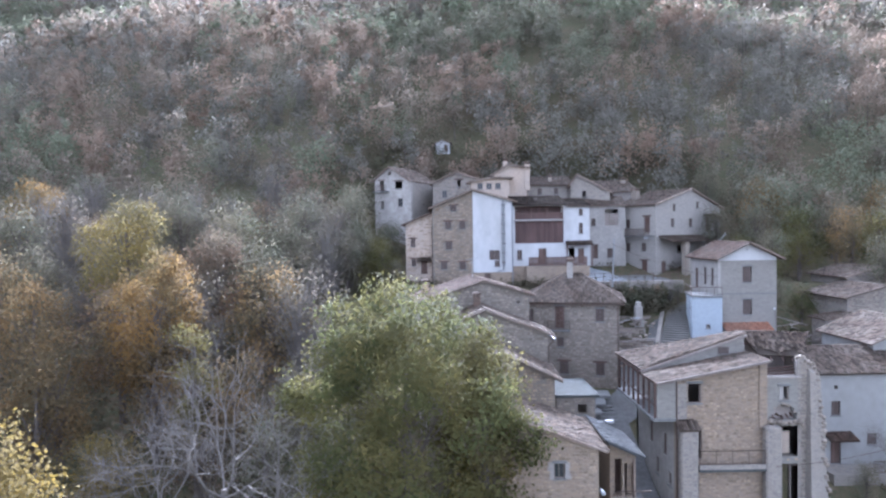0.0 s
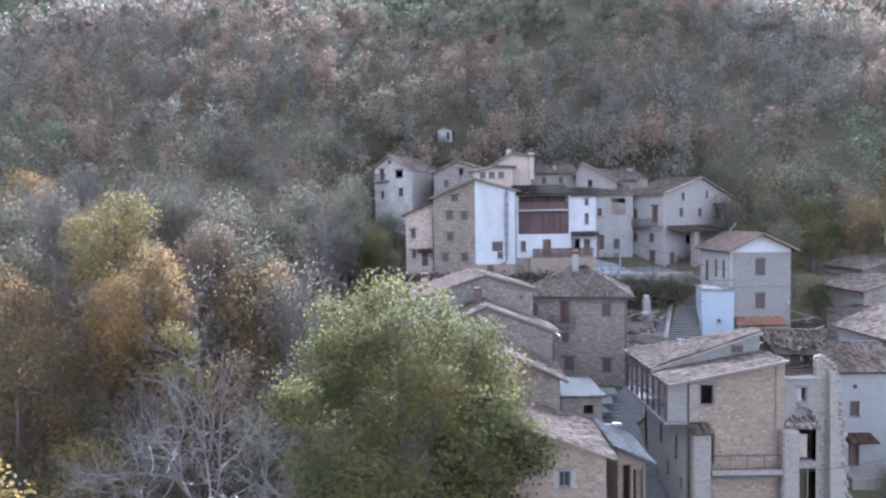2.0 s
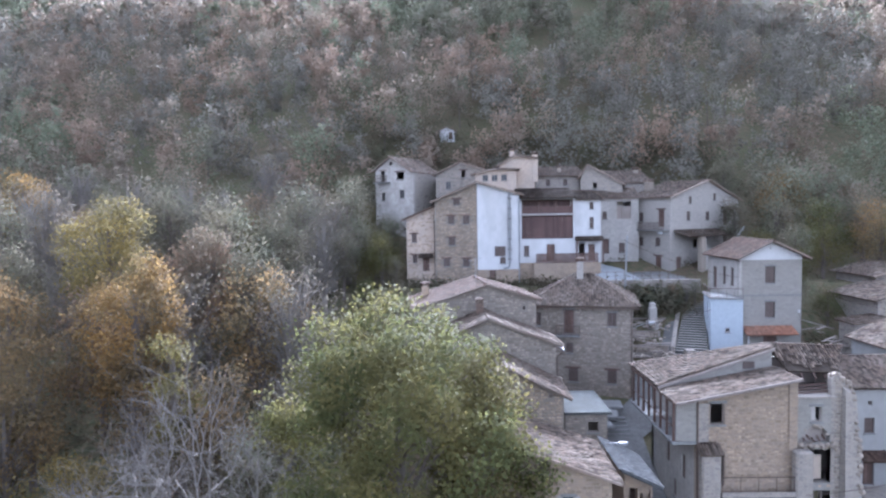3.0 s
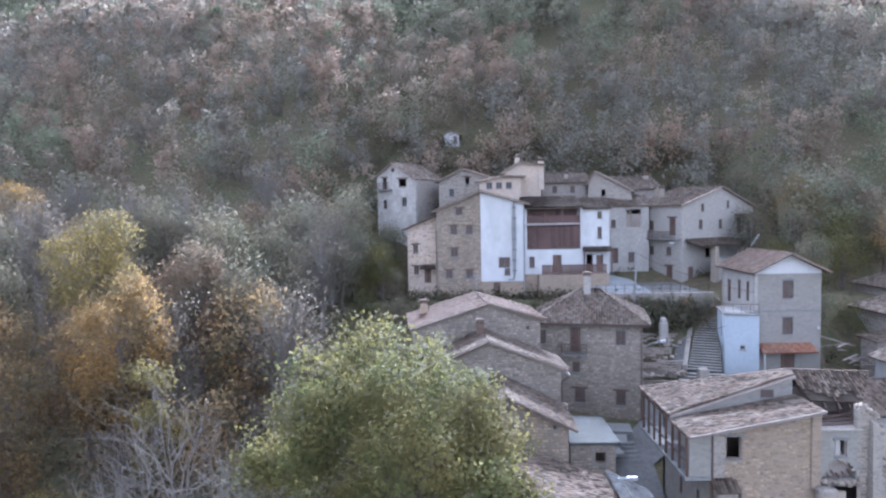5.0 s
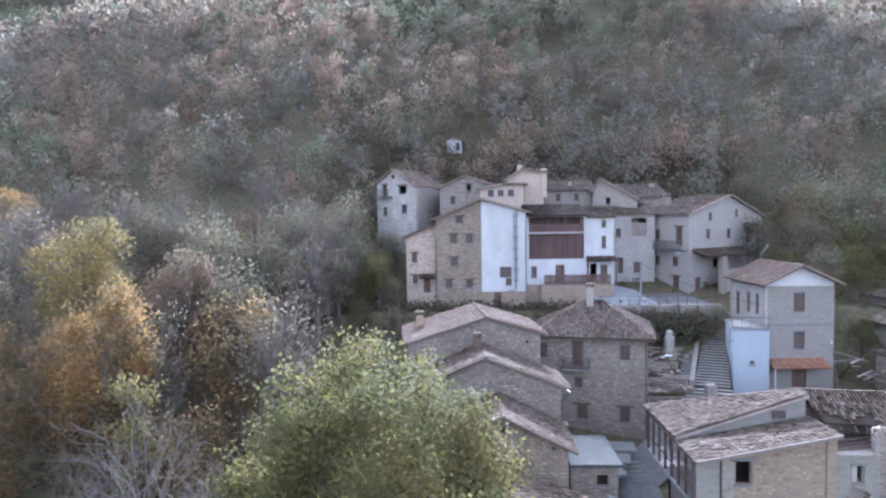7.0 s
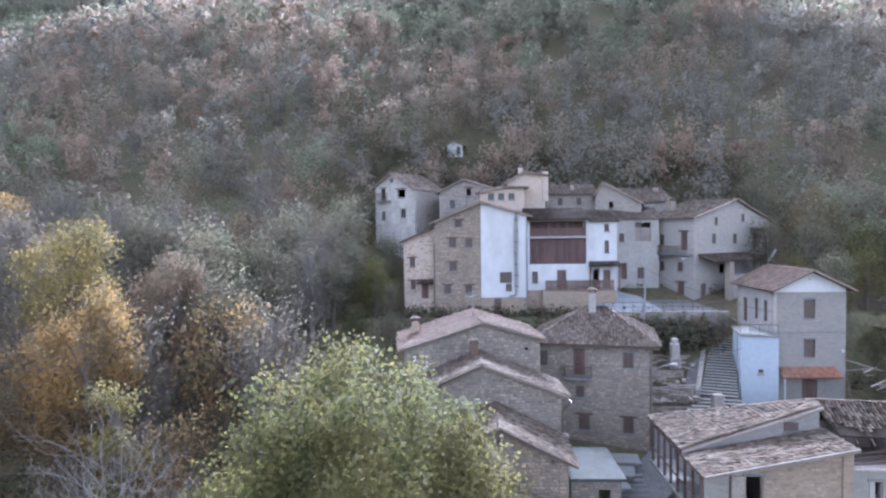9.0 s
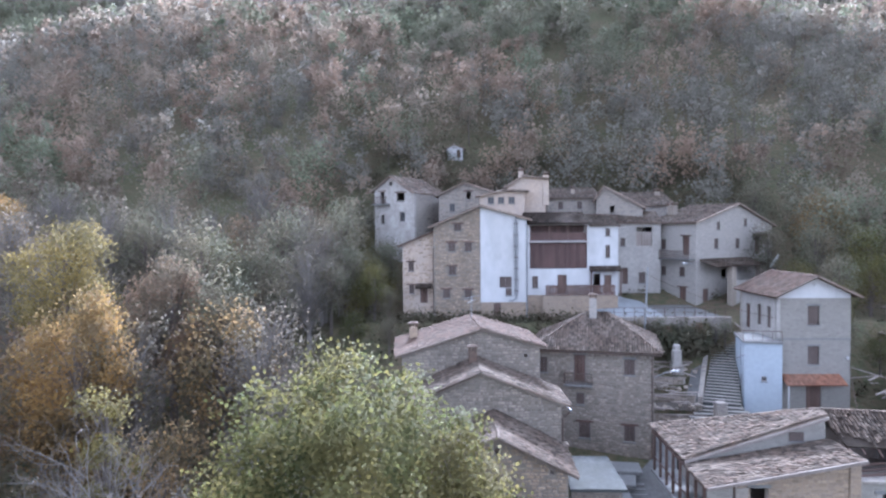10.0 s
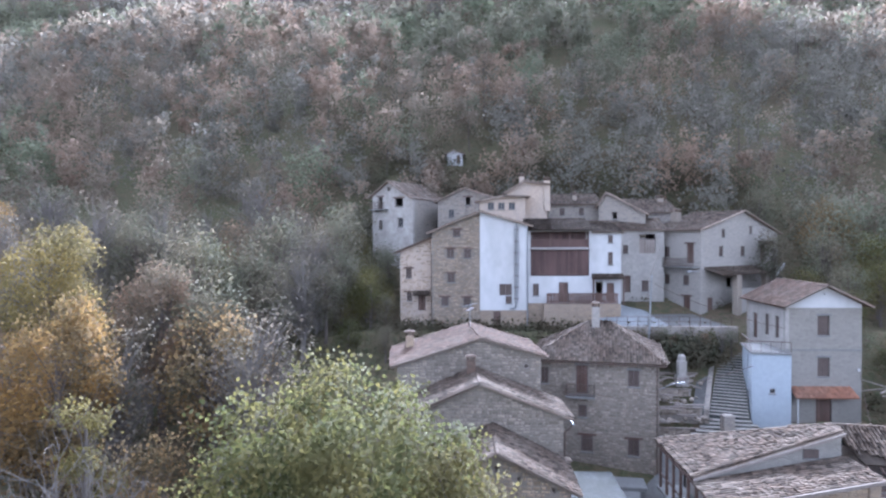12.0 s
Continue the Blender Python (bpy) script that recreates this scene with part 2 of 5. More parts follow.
def tube(points, radii, sides=5):
    v, f = [], []
    for i, p in enumerate(points):
        p = Vector(p)
        d = (Vector(points[min(i + 1, len(points) - 1)]) - Vector(points[max(i - 1, 0)])).normalized()
        s = d.cross((0.31, 0.77, 0.55)).normalized()
        t = d.cross(s)
        r = radii[i] if isinstance(radii, (list, tuple)) else radii
        v += [p + s * r * math.cos(k * math.tau / sides) + t * r * math.sin(k * math.tau / sides) for k in range(sides)]
    for i in range(len(points) - 1):
        f += [(i * sides + k, i * sides + (k + 1) % sides, (i + 1) * sides + (k + 1) % sides, (i + 1) * sides + k) for k in range(sides)]
    n = (len(points) - 1) * sides
    f += [tuple(range(sides - 1, -1, -1)), tuple(range(n, n + sides))]
    return v, f


def join(*vfs):
    v, f = [], []
    for a, b in vfs:
        n = len(v)
        v += a
        f += [tuple(i + n for i in q) for q in b]
    return v, f


# ---- ground ----
LINE_Y = [-400, -60, 0, 30, 40, 47, 55, 60, 66, 72, 74.5, 79, 84, 90, 96, 116, 200, 350, 600, 700, 1500, 3000]
LINE_Z = [-60, -30, -26, -24, -22.5, -21, -18, -16, -13.4, -8.9, -6.75, -6.9, -6.6, -4.5, -0.5, 14.0, 61, 139, 243, 255, 255, 240]


def ground_z(x, y):
    z = float(np.interp(y, LINE_Y, LINE_Z))
    if y > 96:
        k = min(1.0, (y - 96) / 100)
        z += k * (6 * math.sin(x * 0.021 + 1.3) + 4 * math.sin(x * 0.05 + y * 0.03) + 3 * math.sin(y * 0.045))
    if x < -8:
        k = min(1.0, (-8 - x) / 25) * max(0.0, min(1.0, (130 - y) / 40))
        z += k * (1.5 * math.sin(x * 0.11) + 1.2 * math.sin(y * 0.13 + 1))
    return z


def ground():
    xs = sorted(set([-2500, -1500, -900, -600] + list(range(-400, -80, 20)) + list(range(-80, 90, 4)) + list(range(90, 410, 20)) + [600, 900, 1500, 2500]))
    ys = sorted(set([-2500, -1200] + LINE_Y + list(range(-40, 20, 10)) + [20 + i * 2.5 for i in range(50)] + list(range(150, 700, 12))))
    v = [(x, y, ground_z(x, y) + 0.25 * noise.noise((x * 0.3, y * 0.3, 0))) for y in ys for x in xs]
    n = len(xs)
    f = [(j * n + i, j * n + i + 1, (j + 1) * n + i + 1, (j + 1) * n + i) for j in range(len(ys) - 1) for i in range(n - 1)]
    tagged(part("ground", (v, f), EARTH), "wooded hillside ground with brown leaf litter", "ground", kind="structure")


ground()

# ---- houses ----
rnd = random.Random(7)
STONE_SHAPES = []
TILE_SHAPES = []


def stone_vf(w, h, p, r):
    """A rough stone on the plane y = 0, from (0, 0) to (w, h), p proud."""
    j = lambda s: r.uniform(-s, s)
    c = min(w, h) * 0.2
    q = min(w, h) * .16
    base = [(abs(j(q)), abs(j(q))), (w - abs(j(q)), abs(j(q))), (w - abs(j(q)), h - abs(j(q))), (abs(j(q)), h - abs(j(q)))]
    top = [(c + j(c * .5), c + j(c * .5)), (w - c + j(c * .5), c + j(c * .5)), (w - c + j(c * .5), h - c + j(c * .5)), (c + j(c * .5), h - c + j(c * .5))]
    v = [(x, 0.01, z) for x, z in base] + [(x, -p * r.uniform(0.7, 1.2), z) for x, z in top]
    return v, [(4, 5, 6, 7)] + [(i, (i + 1) % 4, 4 + (i + 1) % 4, 4 + i) for i in range(4)]


def tile_vf():
    """One curved tile along +y, rising up the slope, hollow side down."""
    v = []
    for y, r, z in ((0.0, 0.105, 0.02), (0.4, 0.08, 0.0)):
        v += [(-r, y, z), (-r * 0.6, y, z + r * 0.8), (r * 0.6, y, z + r * 0.8), (r, y, z)]
    return v, [(0, 1, 5, 4), (1, 2, 6, 5), (2, 3, 7, 6)]


class House:
    def __init__(s, name, label, x, y, zb, rz, w, d, group="houses of the stone village"):
        s.w, s.d, s.zb = w, d, zb
        s.e = tagged(new(name), label, "house" if "house" in name or "building" in name else name.split("_")[-1], group)
        s.e.matrix_basis = pose(x, y, zb, 0, 0, rz)
        s.holes = {k: [] for k in "FLRB"}

    def P(s, face, u, z, n=0.0):
        z -= s.zb
        return {"F": (u, n, z), "L": (n, u, z), "R": (s.w - n, u, z), "B": (u, s.d - n, z)}[face]

    def box(s, face, u0, u1, z0, z1, n0, n1):
        a, b = s.P(face, u0, z0, n0), s.P(face, u1, z1, n1)
        lo, hi = [min(i, j) for i, j in zip(a, b)], [max(i, j) for i, j in zip(a, b)]
        return boxes((lo[0], hi[0], lo[1], hi[1], lo[2], hi[2]))

    def put(s, name, vf, mat, parent=None, label="", kind=""):
        return part(name, vf, mat, parent or s.e, label, kind)

    def window(s, face, u, ztop, w, h, kind="s", lintel="", sill=True):
        """kind: s shutters, o open, g glazed, d door; lintel: T timber, S stone, '' none."""
        s.holes[face].append((u, u + w, ztop - h, ztop))
        t = 0.06
        b = lambda *a: s.box(face, *a)
        zb = ztop - h
        fr = join(b(u, u + t, zb, ztop, .1, .2), b(u + w - t, u + w, zb, ztop, .1, .2), b(u + t, u + w - t, ztop - t, ztop, .1, .2), b(u + t, u + w - t, zb, zb + t, .1, .2))
        p = s.put("door" if kind == "d" else "window", fr, WOOD_GREY if kind in "og" else SHUTTER)
        m = u + w / 2
        if kind == "s":
            for a, c in ((u + t + .004, m - .008), (m + .008, u + w - t - .004)):
                vf = [b(a, c, zb + t + .004, ztop - t - .004, .14, .17)]
                vf += [b(a + .03, c - .03, zb + h * q, zb + h * q + .09, .12, .139) for q in (.2, .72)]
                s.put("shutter", join(*vf), SHUTTER, p)
        elif kind == "d":
            k = max(3, int(w / .18))
            for i in range(k):
                st = (w - 2 * t) / k
                s.put("plank", b(u + t + i * st + .004, u + t + (i + 1) * st - .004, zb + t, ztop - t - .004, .14, .175 + .006 * (i % 2)), WOOD, p)
        elif kind == "g":
            s.put("pane", b(u + t, u + w - t, zb + t, ztop - t, .15, .156), GLASS, p)
            s.put("glazing_bar", b(m - .025, m + .025, zb + t + .004, ztop - t - .004, .125, .175), WOOD_GREY, p)
        if lintel:
            o = .28 if lintel == "T" else .12
            s.put("lintel", b(u - o, u + w + o, ztop + .004, ztop + .16, -.06, .3), WOOD if lintel == "T" else CONCRETE, p)
        if sill and kind != "d":
            s.put("sill", b(u - .08, u + w + .08, zb - .09, zb - .004, -.07, .25), CONCRETE, p)
        return p

    def wall(s, face, mat, u0, u1, z0, tops, name="wall", thick=0.45, label="", n0=0.0):
        """A wall with real openings; tops: (u, z) along its upper edge."""
        zt = max(t[1] for t in tops)
        hs = [h for h in s.holes[face] if h[1] > u0 + .06 and h[0] < u1 - .06 and h[3] > z0 + .01 and h[2] < zt - .01]
        us = sorted({u0, u1} | {t[0] for t in tops if u0 < t[0] < u1} | {x for h in hs for x in h[:2] if u0 < x < u1})
        top = lambda u: float(np.interp(u, [t[0] for t in tops], [t[1] for t in tops]))
        v, f = [], []

        def quad(*ps):
            n = len(v)
            v.extend(s.P(face, *p) for p in ps)
            f.append((n, n + 1, n + 2, n + 3))
        for a, b in zip(us, us[1:]):
            m = (a + b) / 2
            zs = z0
            spans = []
            for h in sorted((h for h in hs if h[0] < m < h[1] and h[3] > z0), key=lambda h: h[2]):
                if h[2] > zs:
                    spans.append((zs, zs, h[2], h[2]))
                zs = h[3]
            spans.append((zs, zs, top(a), top(b)))
            for za, zb, zc, zd in spans:
                for n in (n0, n0 + thick):
                    quad((a, za, n), (b, zb, n), (b, zd, n), (a, zc, n))
            quad((a, top(a), n0), (b, top(b), n0), (b, top(b), n0 + thick), (a, top(a), n0 + thick))
        for h in hs:
            a, b, c, d = h
            quad((a, c, n0), (b, c, n0), (b, c, n0 + thick), (a, c, n0 + thick))
            quad((a, d, n0), (b, d, n0), (b, d, n0 + thick), (a, d, n0 + thick))
            for u, side in ((a, 1), (b, 0)):
                by = [g for g in hs if g is not h and abs(g[side] - u) < 1e-6 and abs(g[2] - c) < 1e-6]
                low = min(d, by[0][3]) if by else c
                if low < d - 1e-6:
                    quad((u, low, n0), (u, d, n0), (u, d, n0 + thick), (u, low, n0 + thick))
        for u in (u0, u1):
            quad((u, z0, n0), (u, top(u), n0), (u, top(u), n0 + thick), (u, z0, n0 + thick))
        return s.put(name, (v, f), mat, label=label)

    def stones(s, face, mat, u0, u1, z0, tops, pieces=0, size=1.0, cover=1.0, proud=0.035):
        """Coursed rubble proud of a wall, leaving its openings free."""
        top = lambda u: float(np.interp(u, [t[0] for t in tops], [t[1] for t in tops]))
        hs = s.holes[face]
        zmax = max(t[1] for t in tops)
        z, made, v, f = zmax - 0.08, 0, [], []
        r = random.Random(int(u1 * 97 + zmax * 13))
        while z > z0:
            h = r.uniform(.14, .25) * size
            z -= h
            u = u0 + r.uniform(0, .2)
            while u < u1 - .12:
                w = min(r.uniform(.16, .5) * r.choice((.7, 1, 1.25)) * size, u1 - u)
                ok = z + h < min(top(u), top(u + w)) - .02 and r.random() < cover
                ok = ok and not any(u < b + .02 and u + w > a - .02 and z < d + .02 and z + h > c - .02 for a, b, c, d in hs)
                if ok:
                    if made < pieces:
                        if len(STONE_SHAPES) < 8:
                            STONE_SHAPES.append(mesh("stone", *stone_vf(1, 1, 1, random.Random(len(STONE_SHAPES))), mat))
                        ob = new("stone", STONE_SHAPES[made % 8])
                        if ob.data.materials[0] != mat:
                            ob.material_slots[0].link = "OBJECT"
                            ob.material_slots[0].material = mat
                        ob.parent = s.e
                        ob.location = s.P(face, u + .012, z + .012)
                        if face == "L":
                            ob.rotation_euler = (0, 0, -math.pi / 2)
                            ob.location = s.P(face, u + w - .012, z + .012)
                        ob.scale = (w - .024, proud, (h - .024) * r.uniform(.75, 1.1))
                        made += 1
                    else:
                        sv, sf = stone_vf(w - .024, (h - .024) * r.uniform(.72, 1.12), proud, r)
                        n, dz = len(v), r.uniform(-.035, .035)
                        v += [s.P(face, u + .012 + x, z + .012 + zz + dz, y) for x, y, zz in sv]
                        f += [tuple(i + n for i in q) for q in sf]
                u += w
            z -= .002
        if f:
            s.put("stonework", (v, f), mat, kind="stuff")

    def slope(s, a, b, c, d, mat=None, pieces=0, miss=0.0, rough=1.0, hole=None, name="roof"):
        """A tiled slope: eave a to b, top d to c, in local metres."""
        mat = mat or TILE
        a, b, c, d = (Vector(p) for p in (a, b, c, d))
        nrm = (b - a).cross(d - a).normalized()
        if nrm.z < 0:
            nrm = -nrm
        lo = [p - nrm * .1 for p in (a, b, c, d)]
        rf = s.put(name, ([*(a, b, c, d), *lo], [(0, 1, 2, 3), (7, 6, 5, 4), (0, 4, 5, 1), (1, 5, 6, 2), (2, 6, 7, 3), (3, 7, 4, 0)]), mat)
        e = (b - a).normalized()
        up = nrm.cross(e).normalized()
        if up.dot(d - a) < 0:
            up = -up
        poly = [((p - a).dot(e), (p - a).dot(up)) for p in (a, b, c, d)]
        area = sum(p[0] * q[1] - q[0] * p[1] for p, q in zip(poly, poly[1:] + poly[:1]))

        def inside(x, y):
            for p, q in zip(poly, poly[1:] + poly[:1]):
                if ((q[0] - p[0]) * (y - p[1]) - (q[1] - p[1]) * (x - p[0])) * area < -1e-6 * abs(area):
                    return False
            return True
        xs, ys = [p[0] for p in poly], [p[1] for p in poly]
        r = random.Random(int(abs(a.x * 31 + a.y * 7 + len(xs)) * 10))
        shape = tile_vf()
        v, f, made = [], [], 0
        col = min(xs) + .14
        while col < max(xs) - .05:
            row = min(ys) - .06
            while row < max(ys) - .1:
                if inside(col, max(row + .1, min(ys) + .01)) and r.random() > miss and not (hole and hole(col, row)):
                    ang = r.gauss(0, .05 * rough)
                    sl = r.gauss(0, .02 * rough)
                    lift = abs(r.gauss(0, .012 * rough)) + .004
                    ca, sa = math.cos(ang), math.sin(ang)
                    if made < pieces:
                        if not TILE_SHAPES:
                            TILE_SHAPES.append(mesh("tile", *shape, mat))
                        ob = new("tile", TILE_SHAPES[0])
                        if ob.data.materials[0] != mat:
                            ob.material_slots[0].link = "OBJECT"
                            ob.material_slots[0].material = mat
                        ob.parent = rf
                        ee, uu = e * ca + up * sa, up * ca - e * sa
                        o = a + e * col + up * (row + sl) + nrm * lift
                        nn = (nrm - uu * .05).normalized()
                        ob.matrix_basis = Matrix(((ee.x, uu.x, nn.x, o.x), (ee.y, uu.y, nn.y, o.y), (ee.z, uu.z, nn.z, o.z), (0, 0, 0, 1)))
                        made += 1
                    else:
                        n = len(v)
                        for x, y, z in shape[0]:
                            xx, yy = x * ca - y * sa, x * sa + y * ca
                            v.append(a + e * (col + xx) + up * (row + sl + yy) + nrm * (z + lift + .03 * (1 - y / .4)))
                        f += [tuple(i + n for i in q) for q in shape[1]]
                row += .29
            col += .225
        if f:
            part("roof_tiles", (v, f), mat, rf, kind="stuff")
        return rf

    def ridge(s, p, q, mat=None):
        p, q = Vector(p), Vector(q)
        n = max(2, int((q - p).length / .4))
        vs = []
        for i in range(n):
            o = p.lerp(q, i / n)
            t = p.lerp(q, (i + 1.08) / n)
            sd = (t - o).cross((0, 0, 1)).normalized()
            w = 0.13 + .02 * (i % 2)
            v = []
            for c, k in ((o, 1.1), (t, .9)):
                v += [c - sd * w * k, c - sd * w * .6 * k + Vector((0, 0, .09 * k)), c + sd * w * .6 * k + Vector((0, 0, .09 * k)), c + sd * w * k]
            vs.append((v, [(0, 1, 5, 4), (1, 2, 6, 5), (2, 3, 7, 6)]))
        s.put("ridge_tiles", join(*vs), mat or TILE)

    def roof_y(s, prof, over=.4, front=.4, rear=.3, mat=None, **k):
        """Ridge from front to back, over a profile of (u, z)."""
        pr = [(u, z - s.zb) for u, z in prof]
        s0 = (pr[1][1] - pr[0][1]) / (pr[1][0] - pr[0][0])
        s1 = (pr[-1][1] - pr[-2][1]) / (pr[-1][0] - pr[-2][0])
        pts = [(pr[0][0] - over, pr[0][1] - over * s0)] + pr[1:-1] + [(pr[-1][0] + over, pr[-1][1] + over * s1)]
        h = .1
        y0, y1 = -front, s.d + rear
        if len(pts) == 2:
            (ua, za), (ub, zb) = pts
            if za < zb:
                s.slope((ua, y1, za + h), (ua, y0, za + h), (ub, y0, zb + h), (ub, y1, zb + h), mat, **k)
            else:
                s.slope((ub, y0, zb + h), (ub, y1, zb + h), (ua, y1, za + h), (ua, y0, za + h), mat, **k)
            return
        (ua, za), (um, zm), (ub, zb) = pts
        s.slope((ua, y1, za + h), (ua, y0, za + h), (um, y0, zm + h), (um, y1, zm + h), mat, **k)
        s.slope((ub, y0, zb + h), (ub, y1, zb + h), (um, y1, zm + h), (um, y0, zm + h), mat, **k)
        s.ridge((um, y0, zm + h), (um, y1, zm + h), mat)
        for (a, za_), (b, zb_) in (((ua, za), (um, zm)), ((um, zm), (ub, zb))):
            s.put("verge", ([(a, y0 - .05, za_), (b, y0 - .05, zb_), (b, y0 - .05, zb_ + h + .05), (a, y0 - .05, za_ + h + .05), (a, y0 + .12, za_ - .02), (b, y0 + .12, zb_ - .02), (b, y0 + .12, zb_ + h + .07), (a, y0 + .12, za_ + h + .07)], [(0, 1, 2, 3), (3, 2, 6, 7), (0, 1, 5, 4), (0, 3, 7, 4), (1, 2, 6, 5)]), TILE_PALE)

    def roof_x(s, prof, over=.4, side=.3, mat=None, **k):
        """Ridge from side to side, over a profile of (y, z)."""
        (ya, za), (ym, zm), (yb, zb) = [(y, z - s.zb + .1) for y, z in prof]
        sa, sb = (zm - za) / (ym - ya), (zb - zm) / (yb - ym)
        x0, x1 = -side, s.w + side
        s.slope((x0, ya - over, za - over * sa), (x1, ya - over, za - over * sa), (x1, ym, zm), (x0, ym, zm), mat, **k)
        s.slope((x1, yb + over, zb + over * sb), (x0, yb + over, zb + over * sb), (x0, ym, zm), (x1, ym, zm), mat, **k)
        s.ridge((x0, ym, zm), (x1, ym, zm), mat)

    def shell_y(s, prof, mat, **over):
        """Four walls under a front gable; over: other materials by face."""
        full = [(u, z) for u, z in prof]
        if "F" not in over or over["F"]:
            s.wall("F", over.get("F", mat), 0, s.w, s.zb, full)
        s.wall("B", mat, 0, s.w, s.zb, full)
        s.wall("L", over.get("L", mat), .45, s.d - .45, s.zb, [(0, prof[0][1]), (s.d, prof[0][1])])
        s.wall("R", mat, .45, s.d - .45, s.zb, [(0, prof[-1][1]), (s.d, prof[-1][1])])

    def shell_x(s, prof, mat, **over):
        if "F" not in over or over["F"]:
            s.wall("F", over.get("F", mat), .45, s.w - .45, s.zb, [(0, prof[0][1]), (s.w, prof[0][1])])
        s.wall("B", mat, .45, s.w - .45, s.zb, [(0, prof[-1][1]), (s.w, prof[-1][1])])
        for fc in "LR":
            s.wall(fc, over.get(fc, mat), 0, s.d, s.zb, prof)

    def chimney(s, x, y, z0, z1, w=.6, mat=None, cap=TILE):
        z0, z1 = z0 - s.zb, z1 - s.zb
        c = s.put("chimney", soft_box(x - w / 2, x + w / 2, y - w / 2, y + w / 2, z0, z1 - .42, .02), mat or BLOCK)
        q = w / 2
        posts = [boxes((x + i * (q - .08) - .07, x + i * (q - .08) + .07, y + j * (q - .08) - .07, y + j * (q - .08) + .07, z1 - .42, z1 - .14)) for i in (-1, 1) for j in (-1, 1)]
        posts += [boxes((x - .05, x + .05, y - q + .02, y - q + .1, z1 - .42, z1 - .14))]
        for vf in posts:
            part("vent_post", vf, TILE_RED, c)
        part("chimney_cap", ([(x - q - .1, y - q - .1, z1 - .14), (x + q + .1, y - q - .1, z1 - .14), (x + q + .1, y + q + .1, z1 - .14), (x - q - .1, y + q + .1, z1 - .14), (x - q, y - q, z1 - .06), (x + q, y - q, z1 - .06), (x + q, y + q, z1 - .06), (x - q, y + q, z1 - .06), (x, y, z1 + .04)], [(3, 2, 1, 0), (0, 1, 5, 4), (1, 2, 6, 5), (2, 3, 7, 6), (3, 0, 4, 7), (4, 5, 8), (5, 6, 8), (6, 7, 8), (7, 4, 8)]), cap, c)

    def railing(s, face, u0, u1, z, n, h=.95, step=.13, mat=None, name="balcony_railing"):
        rl = s.put(name, join(s.box(face, u0, u1, z + h - .06, z + h, n - .01, n + .05), s.box(face, u0, u1, z + .06, z + .09, n + .005, n + .035)), mat or IRON)
        for i in range(int((u1 - u0) / step) + 1):
            part("bar", s.box(face, u0 + i * step, u0 + i * step + .032, z, z + h - .062, n + .005, n + .035), mat or IRON, rl)
        return rl

# ---- the white and stone house with wooden galleries ----
def white_house():
    h = House("gable_house", "tall gabled house, half bare stone and half white plaster", -2.05, 79, -8.5, 0, 10.05, 11)
    pr = [(0, 3.1), (5.05, 5.2), (10.05, 3.75)]
    for x, z in ((-.1, 1.35), (1.68, 1.35), (.55, 3.35), (-.05, -1.2), (-.7, -3.7), (1.65, -3.75)):
        h.window("F", x + 2.05 - .36, z, .74, .95 if z < 3 else .7, "s", "T")
    h.window("F", 7.08, -2.34, 1.3, 1.2, "s", sill=False)
    h.window("F", 7.72, -3.6, .66, .78, "s")
    h.window("F", 6.45, -5.2, .75, 1.75, "d")
    h.wall("F", MORTAR, 0, 5.05, h.zb, pr, "stone_wall")
    h.stones("F", BLOCK_WARM, 0.02, 5.03, -7.5, pr)
    h.wall("F", PLASTER, 5.05, 10.05, -5.1, pr, "white_wall", label="white plastered gable half")
    h.wall("F", STONE_WARM, 5.05, 10.05, h.zb, [(5.05, -5.1), (10.05, -5.1)], "base_wall", n0=.03)
    h.wall("B", STONE, 0, 10.05, h.zb, pr)
    h.wall("L", STONE_WARM, .45, 10.55, h.zb, [(0, 3.1), (11, 3.1)])
    h.wall("R", PLASTER, .45, 10.55, h.zb, [(0, 3.75), (11, 3.75)])
    h.roof_y(pr, .5, .45, mat=TILE)
    # flue with brackets and a bent foot
    flue = h.put("flue_pipe", tube([(8.85, -.16, 12.6), (8.85, -.16, 4.1), (8.8, -.16, 3.75), (8.5, -.16, 3.6), (8.1, -.16, 3.62)], .09, 8), ZINC)
    part("flue_rails", join(*[boxes((8.65 + i * .4 - .02, 8.65 + i * .4 + .02, -.1, -.02, 4.2, 12.2)) for i in (0, 1)]), ZINC, flue)
    for i in range(7):
        part("bracket", boxes((8.6, 9.1, -.27, -.005, 4.6 + i * 1.2, 4.66 + i * 1.2)), IRON, flue)
    h.put("downpipe", tube([(9.98, -.1, 12.1), (9.98, -.1, .9)], .06, 6), ZINC)
    h.put("antenna", join(tube([(5.0, 3, 13.7), (5.0, 3, 15.2)], .03), tube([(4.5, 3, 15.0), (5.5, 3, 15.0)], .02)), IRON)


